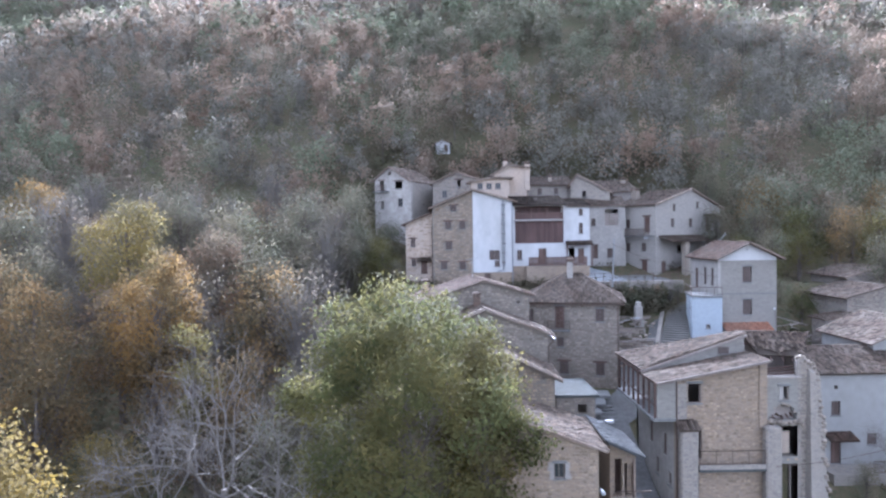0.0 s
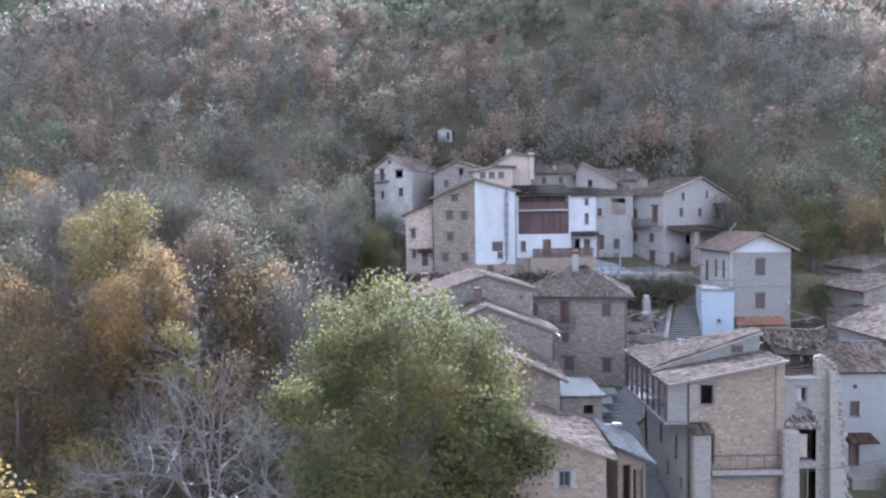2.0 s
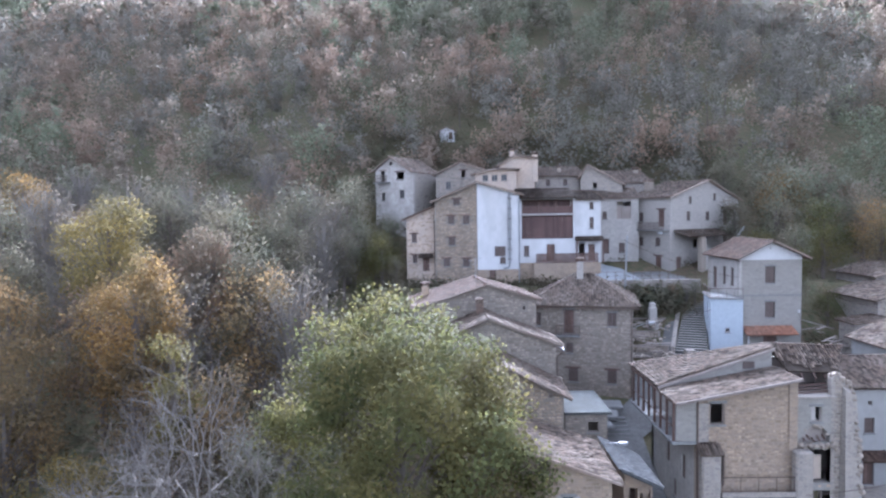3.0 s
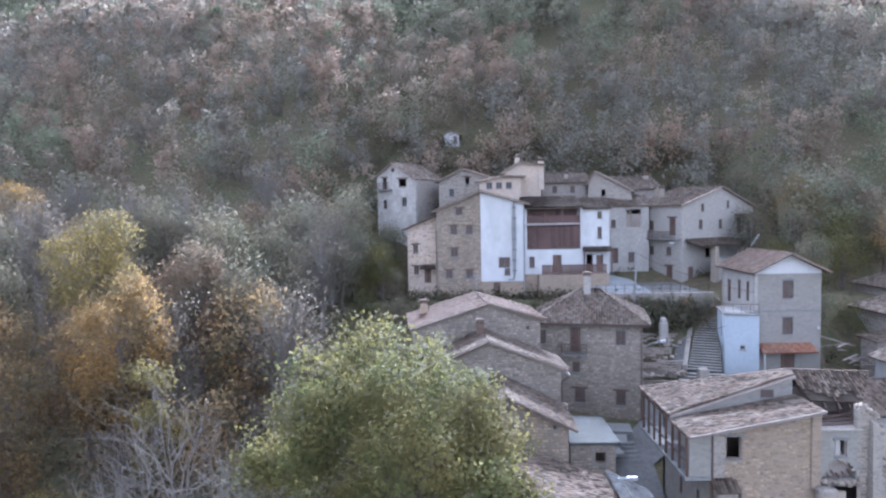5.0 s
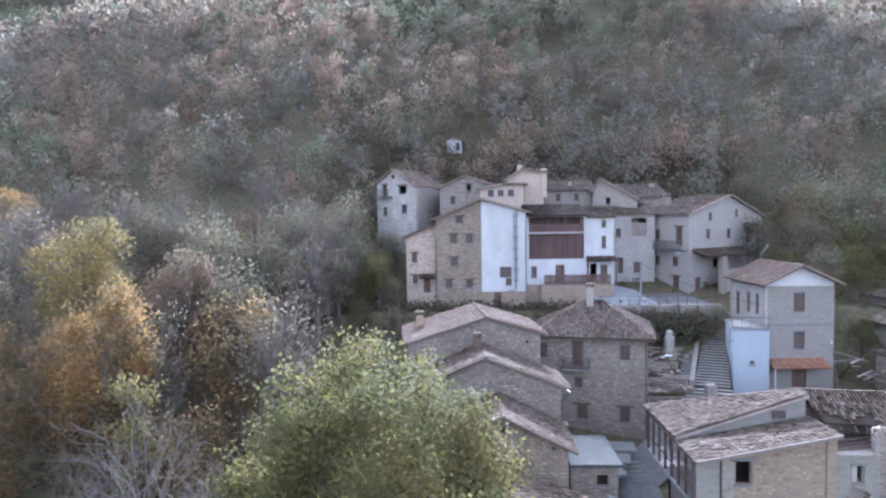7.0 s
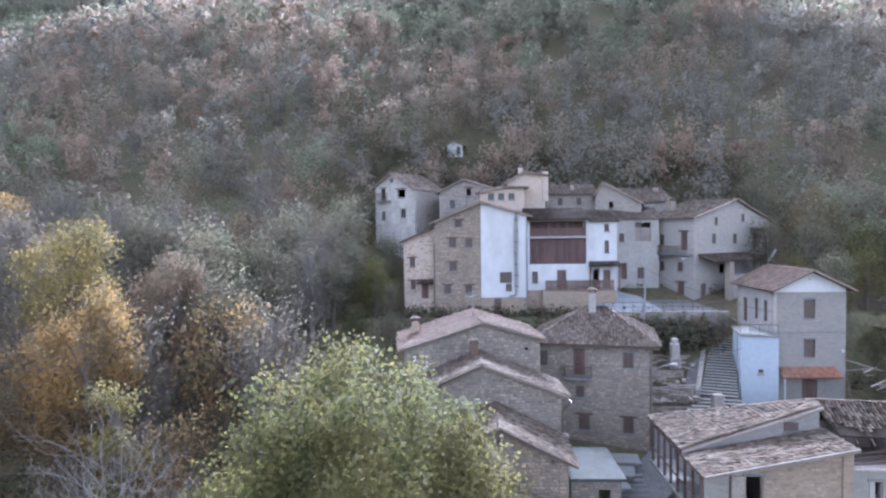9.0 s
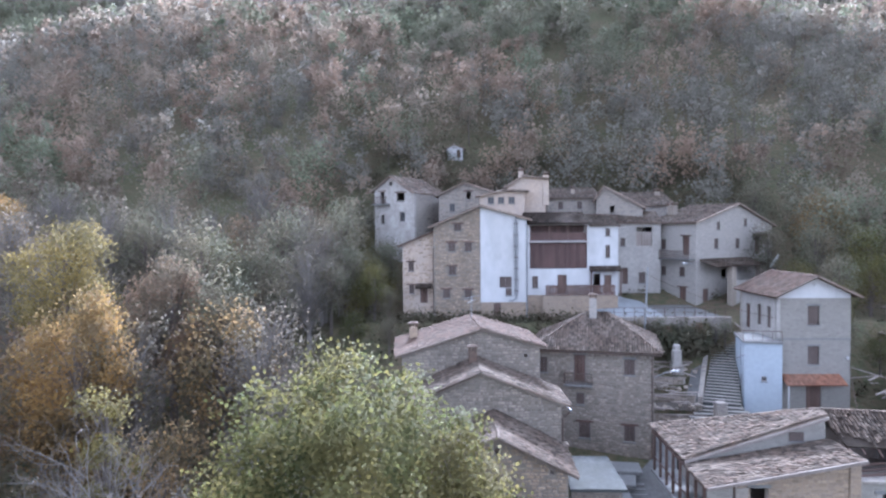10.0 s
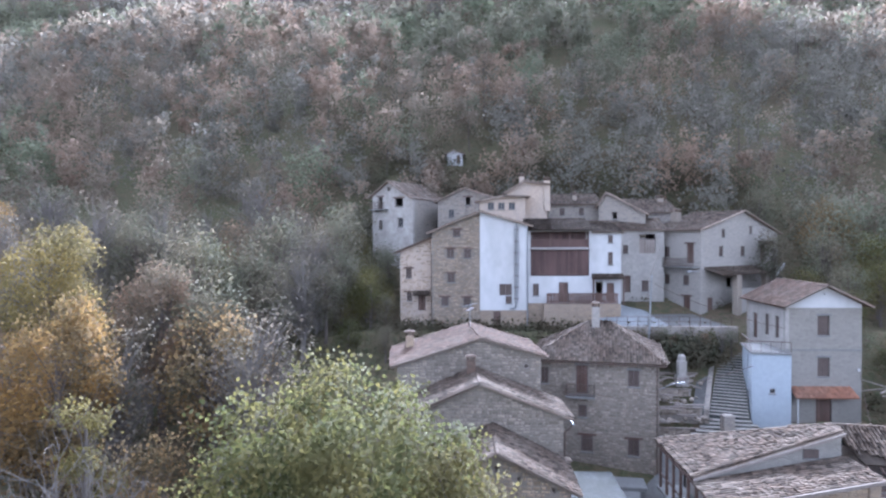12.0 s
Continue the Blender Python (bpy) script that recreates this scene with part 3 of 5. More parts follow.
def gallery_house():
    h = House("gallery_house", "house front with two dark red wooden galleries above white plaster", 8.08, 79.5, -8.5, 0, 6.62, 9)
    pr = [(0, 3.35), (4.5, 4.5), (9, 3.35)]
    h.holes["F"] += [(.25, 6.4, 1.46, 3.15), (.25, 6.4, -1.55, 1.28)]
    h.window("F", .5, -2.35, .62, 1.25, "s")
    h.window("F", 3.2, -2.2, 1.0, 2.0, "d")
    h.wall("F", PLASTER, 0, 6.62, -4.4, [(0, 3.3), (6.62, 3.3)], "white_wall")
    h.wall("F", STONE_WARM, 0, 6.62, h.zb, [(0, -4.4), (6.62, -4.4)], "base_wall", n0=.03)
    h.wall("B", STONE, 0, 6.62, h.zb, [(0, 3.3), (6.62, 3.3)])
    for fc in "LR":
        h.wall(fc, PLASTER_GREY, .45, 8.55, h.zb, pr)
    h.roof_x(pr, .55, .1, mat=TILE)
    h.put("gallery_floor", boxes((.2, 6.45, -.25, 1.2, 9.79, 9.93)), PLASTER_GREY, label="pale gallery floor edge")
    for z0, z1, n in ((1.5, 3.1, .9), (-1.5, 1.24, .12)):
        for i in range(25):
            u = .27 + i * .245
            h.put("board", h.box("F", u, u + .238, z0, z1, n, n + .03 + .008 * (i % 2)), RED_WOOD)
    for u in (.3, 2.35, 4.35, 6.3):
        h.put("gallery_post", h.box("F", u - .07, u + .07, 1.46, 3.14, .05, .19), WOOD)
    h.put("gallery_parapet", h.box("F", .3, 6.35, 1.48, 2.25, .2, .26), RED_WOOD)
    h.put("gallery_rail", h.box("F", .25, 6.4, 2.255, 2.33, .16, .3), WOOD)
    # wooden fence along the terrace
    fence = tagged(new("terrace_fence"), "dark wooden picket fence along the terrace", "fence")
    fence.matrix_basis = pose(9.9, 78.6, -4.35)
    part("terrace_slab", boxes((-.3, 7.6, -.1, .85, -3.0, -.05)), STONE_WARM, fence)
    part("fence_rail", boxes((0, 7.4, .02, .07, .85, .95)), WOOD, fence)
    part("fence_rail", boxes((0, 7.4, .02, .07, .2, .3)), WOOD, fence)
    for i in range(46):
        part("picket", boxes((i * .16, i * .16 + .12, -.01, .018, 0, 1.08 + .03 * (i % 3))), WOOD, fence)


def narrow_house():
    h = House("narrow_house", "narrow white plastered house with a small tiled canopy", 14.78, 80, -8.5, 0, 3.1, 8)
    pr = [(0, 3.05), (4, 3.9), (8, 3.05)]
    h.window("F", 1.75, 2.75, .5, .8, "s")
    h.window("F", 1.75, .95, .5, 1.35, "s")
    h.window("F", 1.6, -2.3, .8, 1.9, "d")
    h.holes["F"].append((.3, 1.2, -4.2, -2.2))
    h.shell_x(pr, PLASTER)
    h.roof_x(pr, .35, .2, mat=TILE)
    h.slope((-.1, -1.1, 6.75), (3.3, -1.1, 6.75), (3.3, 0, 7.15), (-.1, 0, 7.15), TILE, name="canopy")
    for u in (.05, 3.15):
        h.put("canopy_post", boxes((u - .07, u + .07, -1.0, -.86, 4.0, 6.68)), WOOD)


def left_annex():
    h = House("annex_house", "low plastered stone annex with a lean-to tiled roof", -5.5, 80, -8.5, 0, 3.42, 7)
    pr = [(0, 1.05), (3.42, 2.45)]
    h.window("F", .62, -.75, .6, 1.0, "s", "T")
    h.window("F", .7, -3.3, .55, .9, "s", "T")
    h.window("F", 1.9, -3.35, .8, 1.9, "d")
    h.shell_y(pr, PLASTER_OCHRE)
    h.stones("F", BLOCK_WARM, .03, 3.4, -6.5, pr, cover=.45, proud=.02)
    h.roof_y(pr, .5, .4, mat=TILE_RED)
    h.slope((1.4, -1.0, 5.0), (3.2, -1.0, 5.0), (3.2, 0, 5.35), (1.4, 0, 5.35), TILE, name="canopy")
    h.put("downpipe", tube([(3.36, -.08, 9.4), (3.36, -.08, 2)], .05, 6), IRON)


white_house()
gallery_house()
narrow_house()
left_annex()


# ---- the houses behind ----
def far_houses():
    # The roofs here take TILE_PALE, which puts haze into their colour.
    h = House("ruined_house", "derelict two-storey house with patchy plaster and a tiled roof", -11, 96.6, -3, -28, 6.4, 8)
    pr = [(0, 8.15), (2.7, 9.85), (5.95, 7.8)]
    h.window("F", .9, 8.0, .75, 1.7, "o", "T")
    h.window("F", 3.6, 7.75, 1.3, 1.1, "o", "T")
    h.window("F", 1.0, 4.9, .6, 1.2, "o")
    h.window("F", 4.1, 5.2, .8, 1.25, "g")
    h.window("F", 2.4, 9.3, .5, .6, "o", sill=False)
    h.shell_y(pr, STONE, F=PATCHY)
    h.roof_y(pr, .5, .4, mat=TILE_PALE, miss=.05)
    h.put("balcony", boxes((.2, 2.6, -.9, 0, 9.2, 9.32)), CONCRETE)
    h.railing("F", .2, 2.6, 6.33, -.9)
    h = House("stone_house", "small stone house with a low tiled gable roof", -2.1, 93.6, -3, -10, 7, 8)
    pr = [(0, 7.2), (3.45, 8.75), (7, 7.55)]
    h.window("F", 3.6, 7.7, .65, 1.0, "o", "T")
    h.window("F", 1.4, 6.2, .7, 1.1, "g")
    h.shell_y(pr, STONE)
    h.stones("F", BLOCK, .03, 6.97, 2, pr, cover=.7)
    h.roof_y(pr, .5, .4, mat=TILE_PALE, miss=.02)
    h = House("chimney_house", "plain plastered house with two tall chimneys", 6.4, 87, -5, 0, 4.6, 7)
    pr = [(0, 7.85), (1.95, 9.05), (4.6, 8.65)]
    h.shell_y(pr, STONE, F=PLASTER_OCHRE)
    h.roof_y(pr, .35, .4, mat=TILE_PALE)
    h.chimney(1.7, .8, 8.7, 10.15, .55, PLASTER_OCHRE)
    h.chimney(4.6, .2, 5.6, 9.6, .7, PLASTER_OCHRE)
    h = House("porch_house", "low house with small windows under a tiled roof", 3.1, 85, -5, 0, 5.2, 1.9)
    for u in (.9, 2.1, 3.3):
        h.window("F", u, 6.55, .75, .8, "g")
    h.shell_y([(0, 6.6), (2.6, 7.15), (5.2, 7.1)], PLASTER_OCHRE)
    h.roof_y([(0, 6.6), (2.6, 7.15), (5.2, 7.1)], .5, .4, mat=TILE_PALE)
    h = House("stone_house", "long stone house with a weathered tiled roof", 11.8, 92, -4, 0, 6.3, 7)
    pr = [(0, 6.7), (3.5, 8.0), (7, 6.7)]
    h.window("F", 1.4, 6.2, .6, .9, "s")
    h.window("F", 3.8, 6.2, .6, .9, "s")
    h.shell_x(pr, STONE)
    h.roof_x(pr, .4, .3, mat=TILE_PALE)
    h.chimney(3.4, 1.2, 6.8, 8.3, .5)
    h = House("stone_house", "gabled stone house with a drooping tiled roof", 17.7, 90.5, -5, -14, 5.5, 7)
    pr = [(0, 6.6), (.9, 7.9), (5.5, 5.3)]
    h.window("F", 1.6, 5.6, .6, .9, "o")
    h.shell_y(pr, STONE)
    h.roof_y(pr, .4, .4, mat=TILE_PALE)
    h = House("long_house", "long stone house with a sagging lichened roof, paled for haze", 19.5, 96, -3, 0, 9, 8)
    pr = [(0, 5.8), (4, 7.6), (8, 5.8)]
    h.shell_x(pr, STONE)
    h.roof_x(pr, .4, .3, mat=TILE_PALE, miss=.03)
    h.chimney(8.2, 3.2, 6.7, 8.2, .8)
    h = House("stone_house", "low white rendered house high behind the roofs", 25.4, 99, -2, 0, 4.2, 6)
    pr = [(0, 6.2), (3, 7.3), (6, 6.2)]
    h.window("F", 1.2, 5.7, .6, .8, "s")
    h.shell_x(pr, PLASTER)
    h.roof_x(pr, .4, .3, mat=TILE_PALE)
    h = House("lane_house", "grey plastered house with a dark loft opening", 18.7, 88.2, -8, 0, 6.2, 5)
    pr = [(0, 3.5), (2.5, 4.6), (5, 3.5)]
    h.holes["F"].append((3.3, 5.2, .6, 2.9))
    h.window("F", 3.6, -2.6, .8, 1.3, "s")
    h.window("F", 1.6, -2.0, .7, 2.0, "d")
    h.window("F", 1.4, 1.6, .6, 1.0, "s")
    h.shell_x(pr, PLASTER_GREY)
    h.roof_x(pr, .5, .2, mat=TILE_PALE, miss=.03)
    for i in range(12):
        h.put("board", h.box("F", 3.3 + i * .158, 3.452 + i * .158, .6, 2.3, .2, .225 + .006 * (i % 2)), WOOD_GREY)
    h = House("wall_house", "roofless low stone outbuilding behind the terrace", 15.2, 86.5, -8, 0, 3.3, 4)
    pr = [(0, 3.6), (2, 4.3), (4, 3.6)]
    h.shell_x(pr, STONE_WARM)
    h.roof_x(pr, .3, .2, mat=TILE_PALE)
    h = House("hut_house", "small white hut alone on the wooded slope", -1.7, 116, 10, 0, 2.6, 4)
    pr = [(0, 16.3), (1.1, 16.8), (2.6, 16.3)]
    h.window("F", 1.6, 16.1, .6, 1.3, "d")
    h.shell_y(pr, PLASTER)
    h.roof_y(pr, .3, .3, mat=TILE_PALE)


far_houses()


def corner_house():
    h = House("corner_house", "large pale stone house with a balcony and a tiled porch", 28, 85, -9, 33, 14.7, 6.6)
    pr = [(0, 3.35), (7.6, 5.55), (14.7, 2.95)]
    for u, z, w, k in ((3.7, 3.45, .6, .95), (8.95, 3.85, .6, .95), (3.25, 1.45, .75, 1.15), (7.3, 1.4, .75, 1.15)):
        h.window("F", u, z, w, k, "s")
    h.window("F", 11.2, 1.6, .95, 2.1, "d")
    h.window("F", 4.6, -2.2, 1.4, 1.2, "o")
    h.window("F", 1.2, -4.4, 1.0, 2.1, "d")
    for u, z, w, k, kd in ((4.3, 1.4, .75, 1.2, "s"), (.95, 1.75, .95, 2.2, "d"), (4.3, -1.9, .75, 1.1, "s"), (1.6, -1.9, .8, 1.1, "s"), (4.5, -4.7, .45, .6, "o"), (1.4, -4.3, .95, 2.2, "d")):
        h.window("L", u, z, w, k, kd, "T" if k > 2 else "")
    h.shell_y(pr, PALE_STONE)
    # Roof colour lightened to stand in for haze.
    h.roof_y(pr, .5, .4, mat=TILE_PALE, miss=.01)
    h.chimney(3.0, 5.8, 4.2, 6.0, .9, BLOCK)
    h.put("balcony", boxes((-1.1, 0, .2, 6.6, 8.0, 8.14)), CONCRETE)
    h.railing("L", .2, 6.6, -.86, -1.08)
    # porch on two piers, with its own roof and an outside stair
    h.slope((.6, -2.6, 7.35), (9.6, -2.6, 7.35), (9.6, 0, 8.0), (.6, 0, 8.0), TILE, name="porch_roof")
    for u0, u1 in ((3.2, 4.0), (8.6, 9.5)):
        h.put("porch_pier", soft_box(u0, u1, -2.4, -1.7, 1.5, 7.3, .04), BLOCK)
    h.put("porch_wall", boxes((4.0, 8.6, -2.35, -2.0, 1.5, 5.6)), PLASTER_GREY)
    h.slope((10.6, -1.4, 10.6), (13.4, -1.4, 10.6), (13.4, 0, 11.0), (10.6, 0, 11.0), TILE, name="canopy")
    for i in range(12):
        h.put("step", boxes((9.6 + i * .3, 9.9 + i * .3, -1.5, -.05, 3.0, 4.6 + i * .2)), CONCRETE)
    h.put("stair_parapet", ([(9.5, -1.75, 5.2), (13.4, -1.75, 8.0), (13.4, -1.75, 8.35), (9.5, -1.75, 5.55), (9.5, -1.6, 5.2), (13.4, -1.6, 8.0), (13.4, -1.6, 8.35), (9.5, -1.6, 5.55)], [(0, 1, 2, 3), (7, 6, 5, 4), (3, 2, 6, 7), (0, 1, 5, 4), (0, 3, 7, 4), (1, 2, 6, 5)]), PLASTER)
    for i in range(5):
        h.put("step", boxes((1.0, 3.0, -.35 - i * .32, -.04 - i * .32, 1.0, 2.75 - i * .19)), CONCRETE)


corner_house()


# ---- the tall house by the stairs ----
def stair_house():
    h = House("tall_house", "tall narrow stone house with a shallow tiled gable roof", 28.25, 66.5, -15, 0, 6.15, 7.4)
    pr = [(0, -3.12), (3.05, -1.6), (6.15, -3.12)]
    h.window("F", 2.55, -4.08, .98, 1.65, "s", "S")
    h.window("F", 2.57, -7.57, .98, 1.6, "s", "S")
    h.window("F", 2.45, -11.0, 1.3, 2.2, "d")
    h.holes["F"].append((3.0, 3.12, -2.35, -2.2))
    for u in (1.2, 3.0):
        h.window("L", u, -4.3, .7, 1.9, "s", sill=False)
    h.window("L", 5.2, -4.5, .9, 2.3, "d")
    h.wall("F", SMOOTH, 0, 6.15, h.zb, [(0, -3.42), (6.15, -3.42)])
    h.wall("F", PLASTER, 0, 6.15, -3.418, pr, "gable", n0=.02, label="white plastered gable")
    h.wall("B", STONE, 0, 6.15, h.zb, pr)
    h.wall("L", PLASTER_GREY, .45, 6.95, h.zb, [(0, -3.15), (9, -3.15)])
    h.wall("R", STONE, .45, 6.95, h.zb, [(0, -3.15), (9, -3.15)])
    h.put("string_course", h.box("F", -.03, 6.18, -7.0, -6.88, -.05, .1), CONCRETE)
    h.put("corner_pilaster", h.box("F", -.02, .22, -15, -3.5, -.04, .2), PLASTER_GREY)
    h.roof_y(pr, .55, .75, mat=TILE_RED, rough=.4)
    h.slope((.25, -1.25, 4.35), (5.3, -1.25, 4.35), (5.3, -.02, 4.95), (.25, -.02, 4.95), AWNING, name="awning", rough=.3)
    h.put("downpipe", tube([(.45, -1.1, 4.3), (.45, -1.1, 1.6)], .05, 6), PLASTER)
    h.put("wall_lamp", soft_box(5.75, 5.95, -.22, -.02, 6.3, 6.55, .04), PLASTER)
    a = House("terrace_annex_building", "pale blue plastered annex with a railed roof terrace", 25.35, 66.25, -15, -14, 2.95, 4.4)
    a.window("F", 1.35, -10.05, .42, .42, "g")
    a.window("L", 1.6, -7.6, .5, 2.0, "s", sill=False)
    a.window("L", 1.4, -10.7, .9, 2.0, "d")
    t = [(0, -7.2), (2.95, -7.2)]
    a.wall("F", PLASTER_BLUE, 0, 2.95, a.zb, t)
    a.wall("L", PLASTER_BLUE, .45, 4.4, a.zb, [(0, -7.2), (6, -7.2)])
    a.put("terrace_slab", boxes((-.15, 2.95, -.15, 4.6, 7.8, 7.98)), CONCRETE)
    a.railing("F", -.1, 2.9, -7.02, -.1, .9, .75)
    a.railing("L", -.1, 4.4, -7.02, -.1, .9, .75)


stair_house()


# ---- the square house with the hipped roof ----
def hip_house():
    h = House("hipped_house", "square stone house with a hipped tile roof and small balcony", 7.15, 63.1, -18, -13, 9.25, 8)
    c = math.cos(radians(13))
    ev = -7.05
    loc = lambda x: (x - 7.15) / c
    h.window("F", loc(10.15), -7.45, .9, 2.2, "d", "S")
    h.window("F", loc(13.97), -7.66, .8, 1.25, "s", "S")
    h.window("F", loc(7.5), -7.75, .6, 1.25, "s")
    h.window("F", loc(10.34), -10.56, .62, .92, "s")
    h.window("F", loc(10.55), -12.9, .86, 1.28, "s", "T")
    h.window("F", loc(13.97), -12.95, .8, 1.28, "s", "T")
    t = [(0, ev), (9.25, ev)]
    h.wall("F", MORTAR, 0, 9.25, h.zb, t)
    h.stones("F", BLOCK, .03, 9.22, -16.6, t, pieces=250)
    h.wall("B", STONE, 0, 9.25, h.zb, t)
    for fc in "LR":
        h.wall(fc, STONE, .45, 7.55, h.zb, [(0, ev), (8, ev)])
    z0, z1, o = ev - h.zb + .02, -4.55 - h.zb, .55
    A, B, C, D = (-o, -o, z0), (9.25 + o, -o, z0), (9.25 + o, 8 + o, z0), (-o, 8 + o, z0)
    E_, F_ = (3.9, 3.9, z1), (5.7, 3.9, z1)
    h.slope(A, B, F_, E_, TILE, pieces=300)
    h.slope(D, A, E_, E_, TILE)
    h.slope(B, C, F_, F_, TILE)
    h.slope(C, D, E_, F_, TILE)
    for p, q in ((A, E_), (B, F_), (E_, F_), (C, F_), (D, E_)):
        h.ridge(p, q)
    h.chimney(4.5, 3.4, -5.2, -2.8, .6, PALE_STONE)
    h.put("roof_gutter", h.box("F", -.5, 9.75, ev - .16, ev - .06, -.62, -.5), IRON)
    u = loc(9.45)
    h.put("balcony", h.box("F", u, u + 2.2, -9.86, -9.72, -.85, 0), CONCRETE)
    rl = h.railing("F", u, u + 2.2, -9.72, -.84)
    for q in (u, u + 2.14):
        part("side_rail", join(h.box("F", q, q + .06, -8.83, -8.77, -.8, 0), *[h.box("F", q + .01, q + .05, -9.72, -8.832, -.7 + k * .17, -.66 + k * .17) for k in range(4)]), IRON, rl)
    h.put("downpipe", tube([(9.1, -.08, ev - h.zb), (9.1, -.08, 1.2)], .05, 6), IRON)
    h.put("cable", tube([(u + 2.4, -.05, 8.3), (loc(13.6), -.05, 8.1)], .02, 4), IRON)


hip_house()


# ---- the row of gabled stone houses ----
def gabled_row():
    h = House("stone_house", "gabled rubble-stone house with a clay tile roof and chimney", -3.0, 55.0, -19, 6, 9.75, 7)
    pr = [(0, -6.05), (5.65, -4.35), (9.75, -5.6)]
    h.window("F", 8.6, -6.1, .3, .3, "o", sill=False)
    h.shell_y(pr, STONE, F=MORTAR)
    h.stones("F", BLOCK, .03, 9.72, -10.5, pr, pieces=250)
    h.roof_y(pr, .45, .3, mat=TILE_RED, miss=.01)
    h.chimney(.9, 4.6, -6, -4.35, .6, BLOCK_WARM, TILE_RED)
    h.put("antenna", join(tube([(5.4, 4.5, 14.6), (5.4, 4.5, 16.6)], .025), tube([(4.8, 4.4, 16.4), (6.0, 4.6, 16.6)], .018), tube([(5.1, 4.1, 16.1), (5.7, 4.9, 16.2)], .018)), ZINC)
    h = House("stone_house", "lower gabled stone house built against its neighbour", -2.4, 50.8, -19, 3, 9.95, 4.6)
    pr = [(0, -8.4), (4.85, -6.35), (9.95, -8.35)]
    h.shell_y(pr, STONE, F=MORTAR)
    h.stones("F", BLOCK, .03, 9.92, -12, pr, pieces=250)
    h.roof_y(pr, .5, .35, rear=-.1, mat=TILE, miss=.01)
    h.chimney(4.5, 3.0, -7, -5.1, .55, TILE_RED, TILE_RED)
    h.put("roof_gutter", boxes((10.4, 10.52, -.4, 4.5, 10.2, 10.3)), ZINC)
    h.put("downpipe", tube([(10.42, -.3, 10.2), (9.98, -.1, 9.7), (9.98, -.1, 3)], .05, 6), IRON)
    h = House("stone_house", "stone house with small attic holes and a long tiled roof", -.9, 46.0, -22, 0, 8.0, 5.2)
    pr = [(0, -10.25), (4.15, -8.85), (8.0, -10.75)]
    h.window("F", 3.95, -9.4, .36, .4, "o", sill=False)
    h.window("F", 2.1, -10.3, .26, .3, "o", sill=False)
    h.window("F", 5.15, -10.0, .26, .3, "o", sill=False)
    h.window("F", 7.0, -10.6, .24, .28, "o", sill=False)
    h.window("F", 2.3, -13.0, .8, 1.2, "o")
    h.shell_y(pr, STONE_WARM, F=MORTAR)
    h.stones("F", BLOCK_WARM, .03, 7.97, -15.5, pr, pieces=300)
    h.roof_y(pr, .5, .35, rear=-.1, mat=TILE, pieces=150, miss=.01)
    h.chimney(8.4, 4.9, -16, -10.7, .62, BLOCK_WARM)
    h = House("brick_house", "ochre stone house with two small windows and a sagging roof", .8, 38.6, -26, 0, 7.6, 6.0)
    pr = [(0, -12.15), (2.2, -11.35), (7.6, -13.35)]
    h.window("F", 3.55, -12.1, .52, .76, "s", "S")
    w = h.window("F", 4.85, -14.2, .66, .95, "g", "S")
    r = random.Random(8)
    for i in range(6):
        for u in (4.85 - .25, 4.85 + .67):
            q = r.uniform(0, .14)
            part("surround_stone", h.box("F", u - (q if u < 4.85 else 0), u + .24 + (q if u > 4.85 else 0), -15.2 + i * .18, -15.035 + i * .18, -.05, .02), PALE_STONE, w)
    h.window("F", 1.6, -12.4, .35, .18, "o", sill=False)
    h.window("F", 2.2, -12.4, .35, .18, "o", sill=False)
    h.shell_y(pr, STONE_WARM)
    h.stones("F", BLOCK_WARM, .03, 7.57, -19, pr, pieces=300, cover=.6, proud=.022)
    h.roof_y(pr, .5, .3, mat=TILE, pieces=150, miss=.02, rough=1.6)
    h = House("lean_to_building", "low lean-to with a grey slab roof and a brown timber front", 9.9, 41.6, -25, 0, 1.7, 4.2)
    h.holes["F"] += [(.12, .8, -17.6, -15.1), (.95, 1.58, -17.6, -15.4)]
    pr = [(0, -13.95), (1.7, -14.75)]
    h.shell_y(pr, STONE_WARM)
    h.put("back_boards", boxes((.46, 1.24, 1.9, 2.0, 5.5, 9.9)), WOOD)
    h.roof_y(pr, .35, .9, mat=SLATE, rough=.5)
    h.put("balcony", boxes((.1, 2.3, -1.3, 0, 7.1, 7.25)), CONCRETE)
    h.railing("F", .1, 2.3, -17.7, -1.25, .95, .55)
    h.put("porch_post", tube([(1.3, -.8, 7.3), (1.3, -.8, 10.15)], .05, 6), IRON)
    # low flat-roofed store
    h = House("store_building", "low stone store with a flat concrete roof", 7.7, 48.7, -20, 0, 3.0, 4.6)
    h.window("F", 1.6, -13.4, .8, .8, "o")
    t = [(0, -12.85), (3.0, -12.85)]
    h.wall("F", MORTAR, 0, 3.0, h.zb, t)
    h.stones("F", BLOCK, .03, 2.97, -16.5, t)
    h.wall("R", STONE, .45, 4.6, h.zb, [(0, -12.85), (5, -12.85)])
    h.put("roof_slab", boxes((-.1, 3.25, -.3, 5.2, 7.18, 7.36)), DIM_CONCRETE, label="flat grey concrete roof slab")


gabled_row()


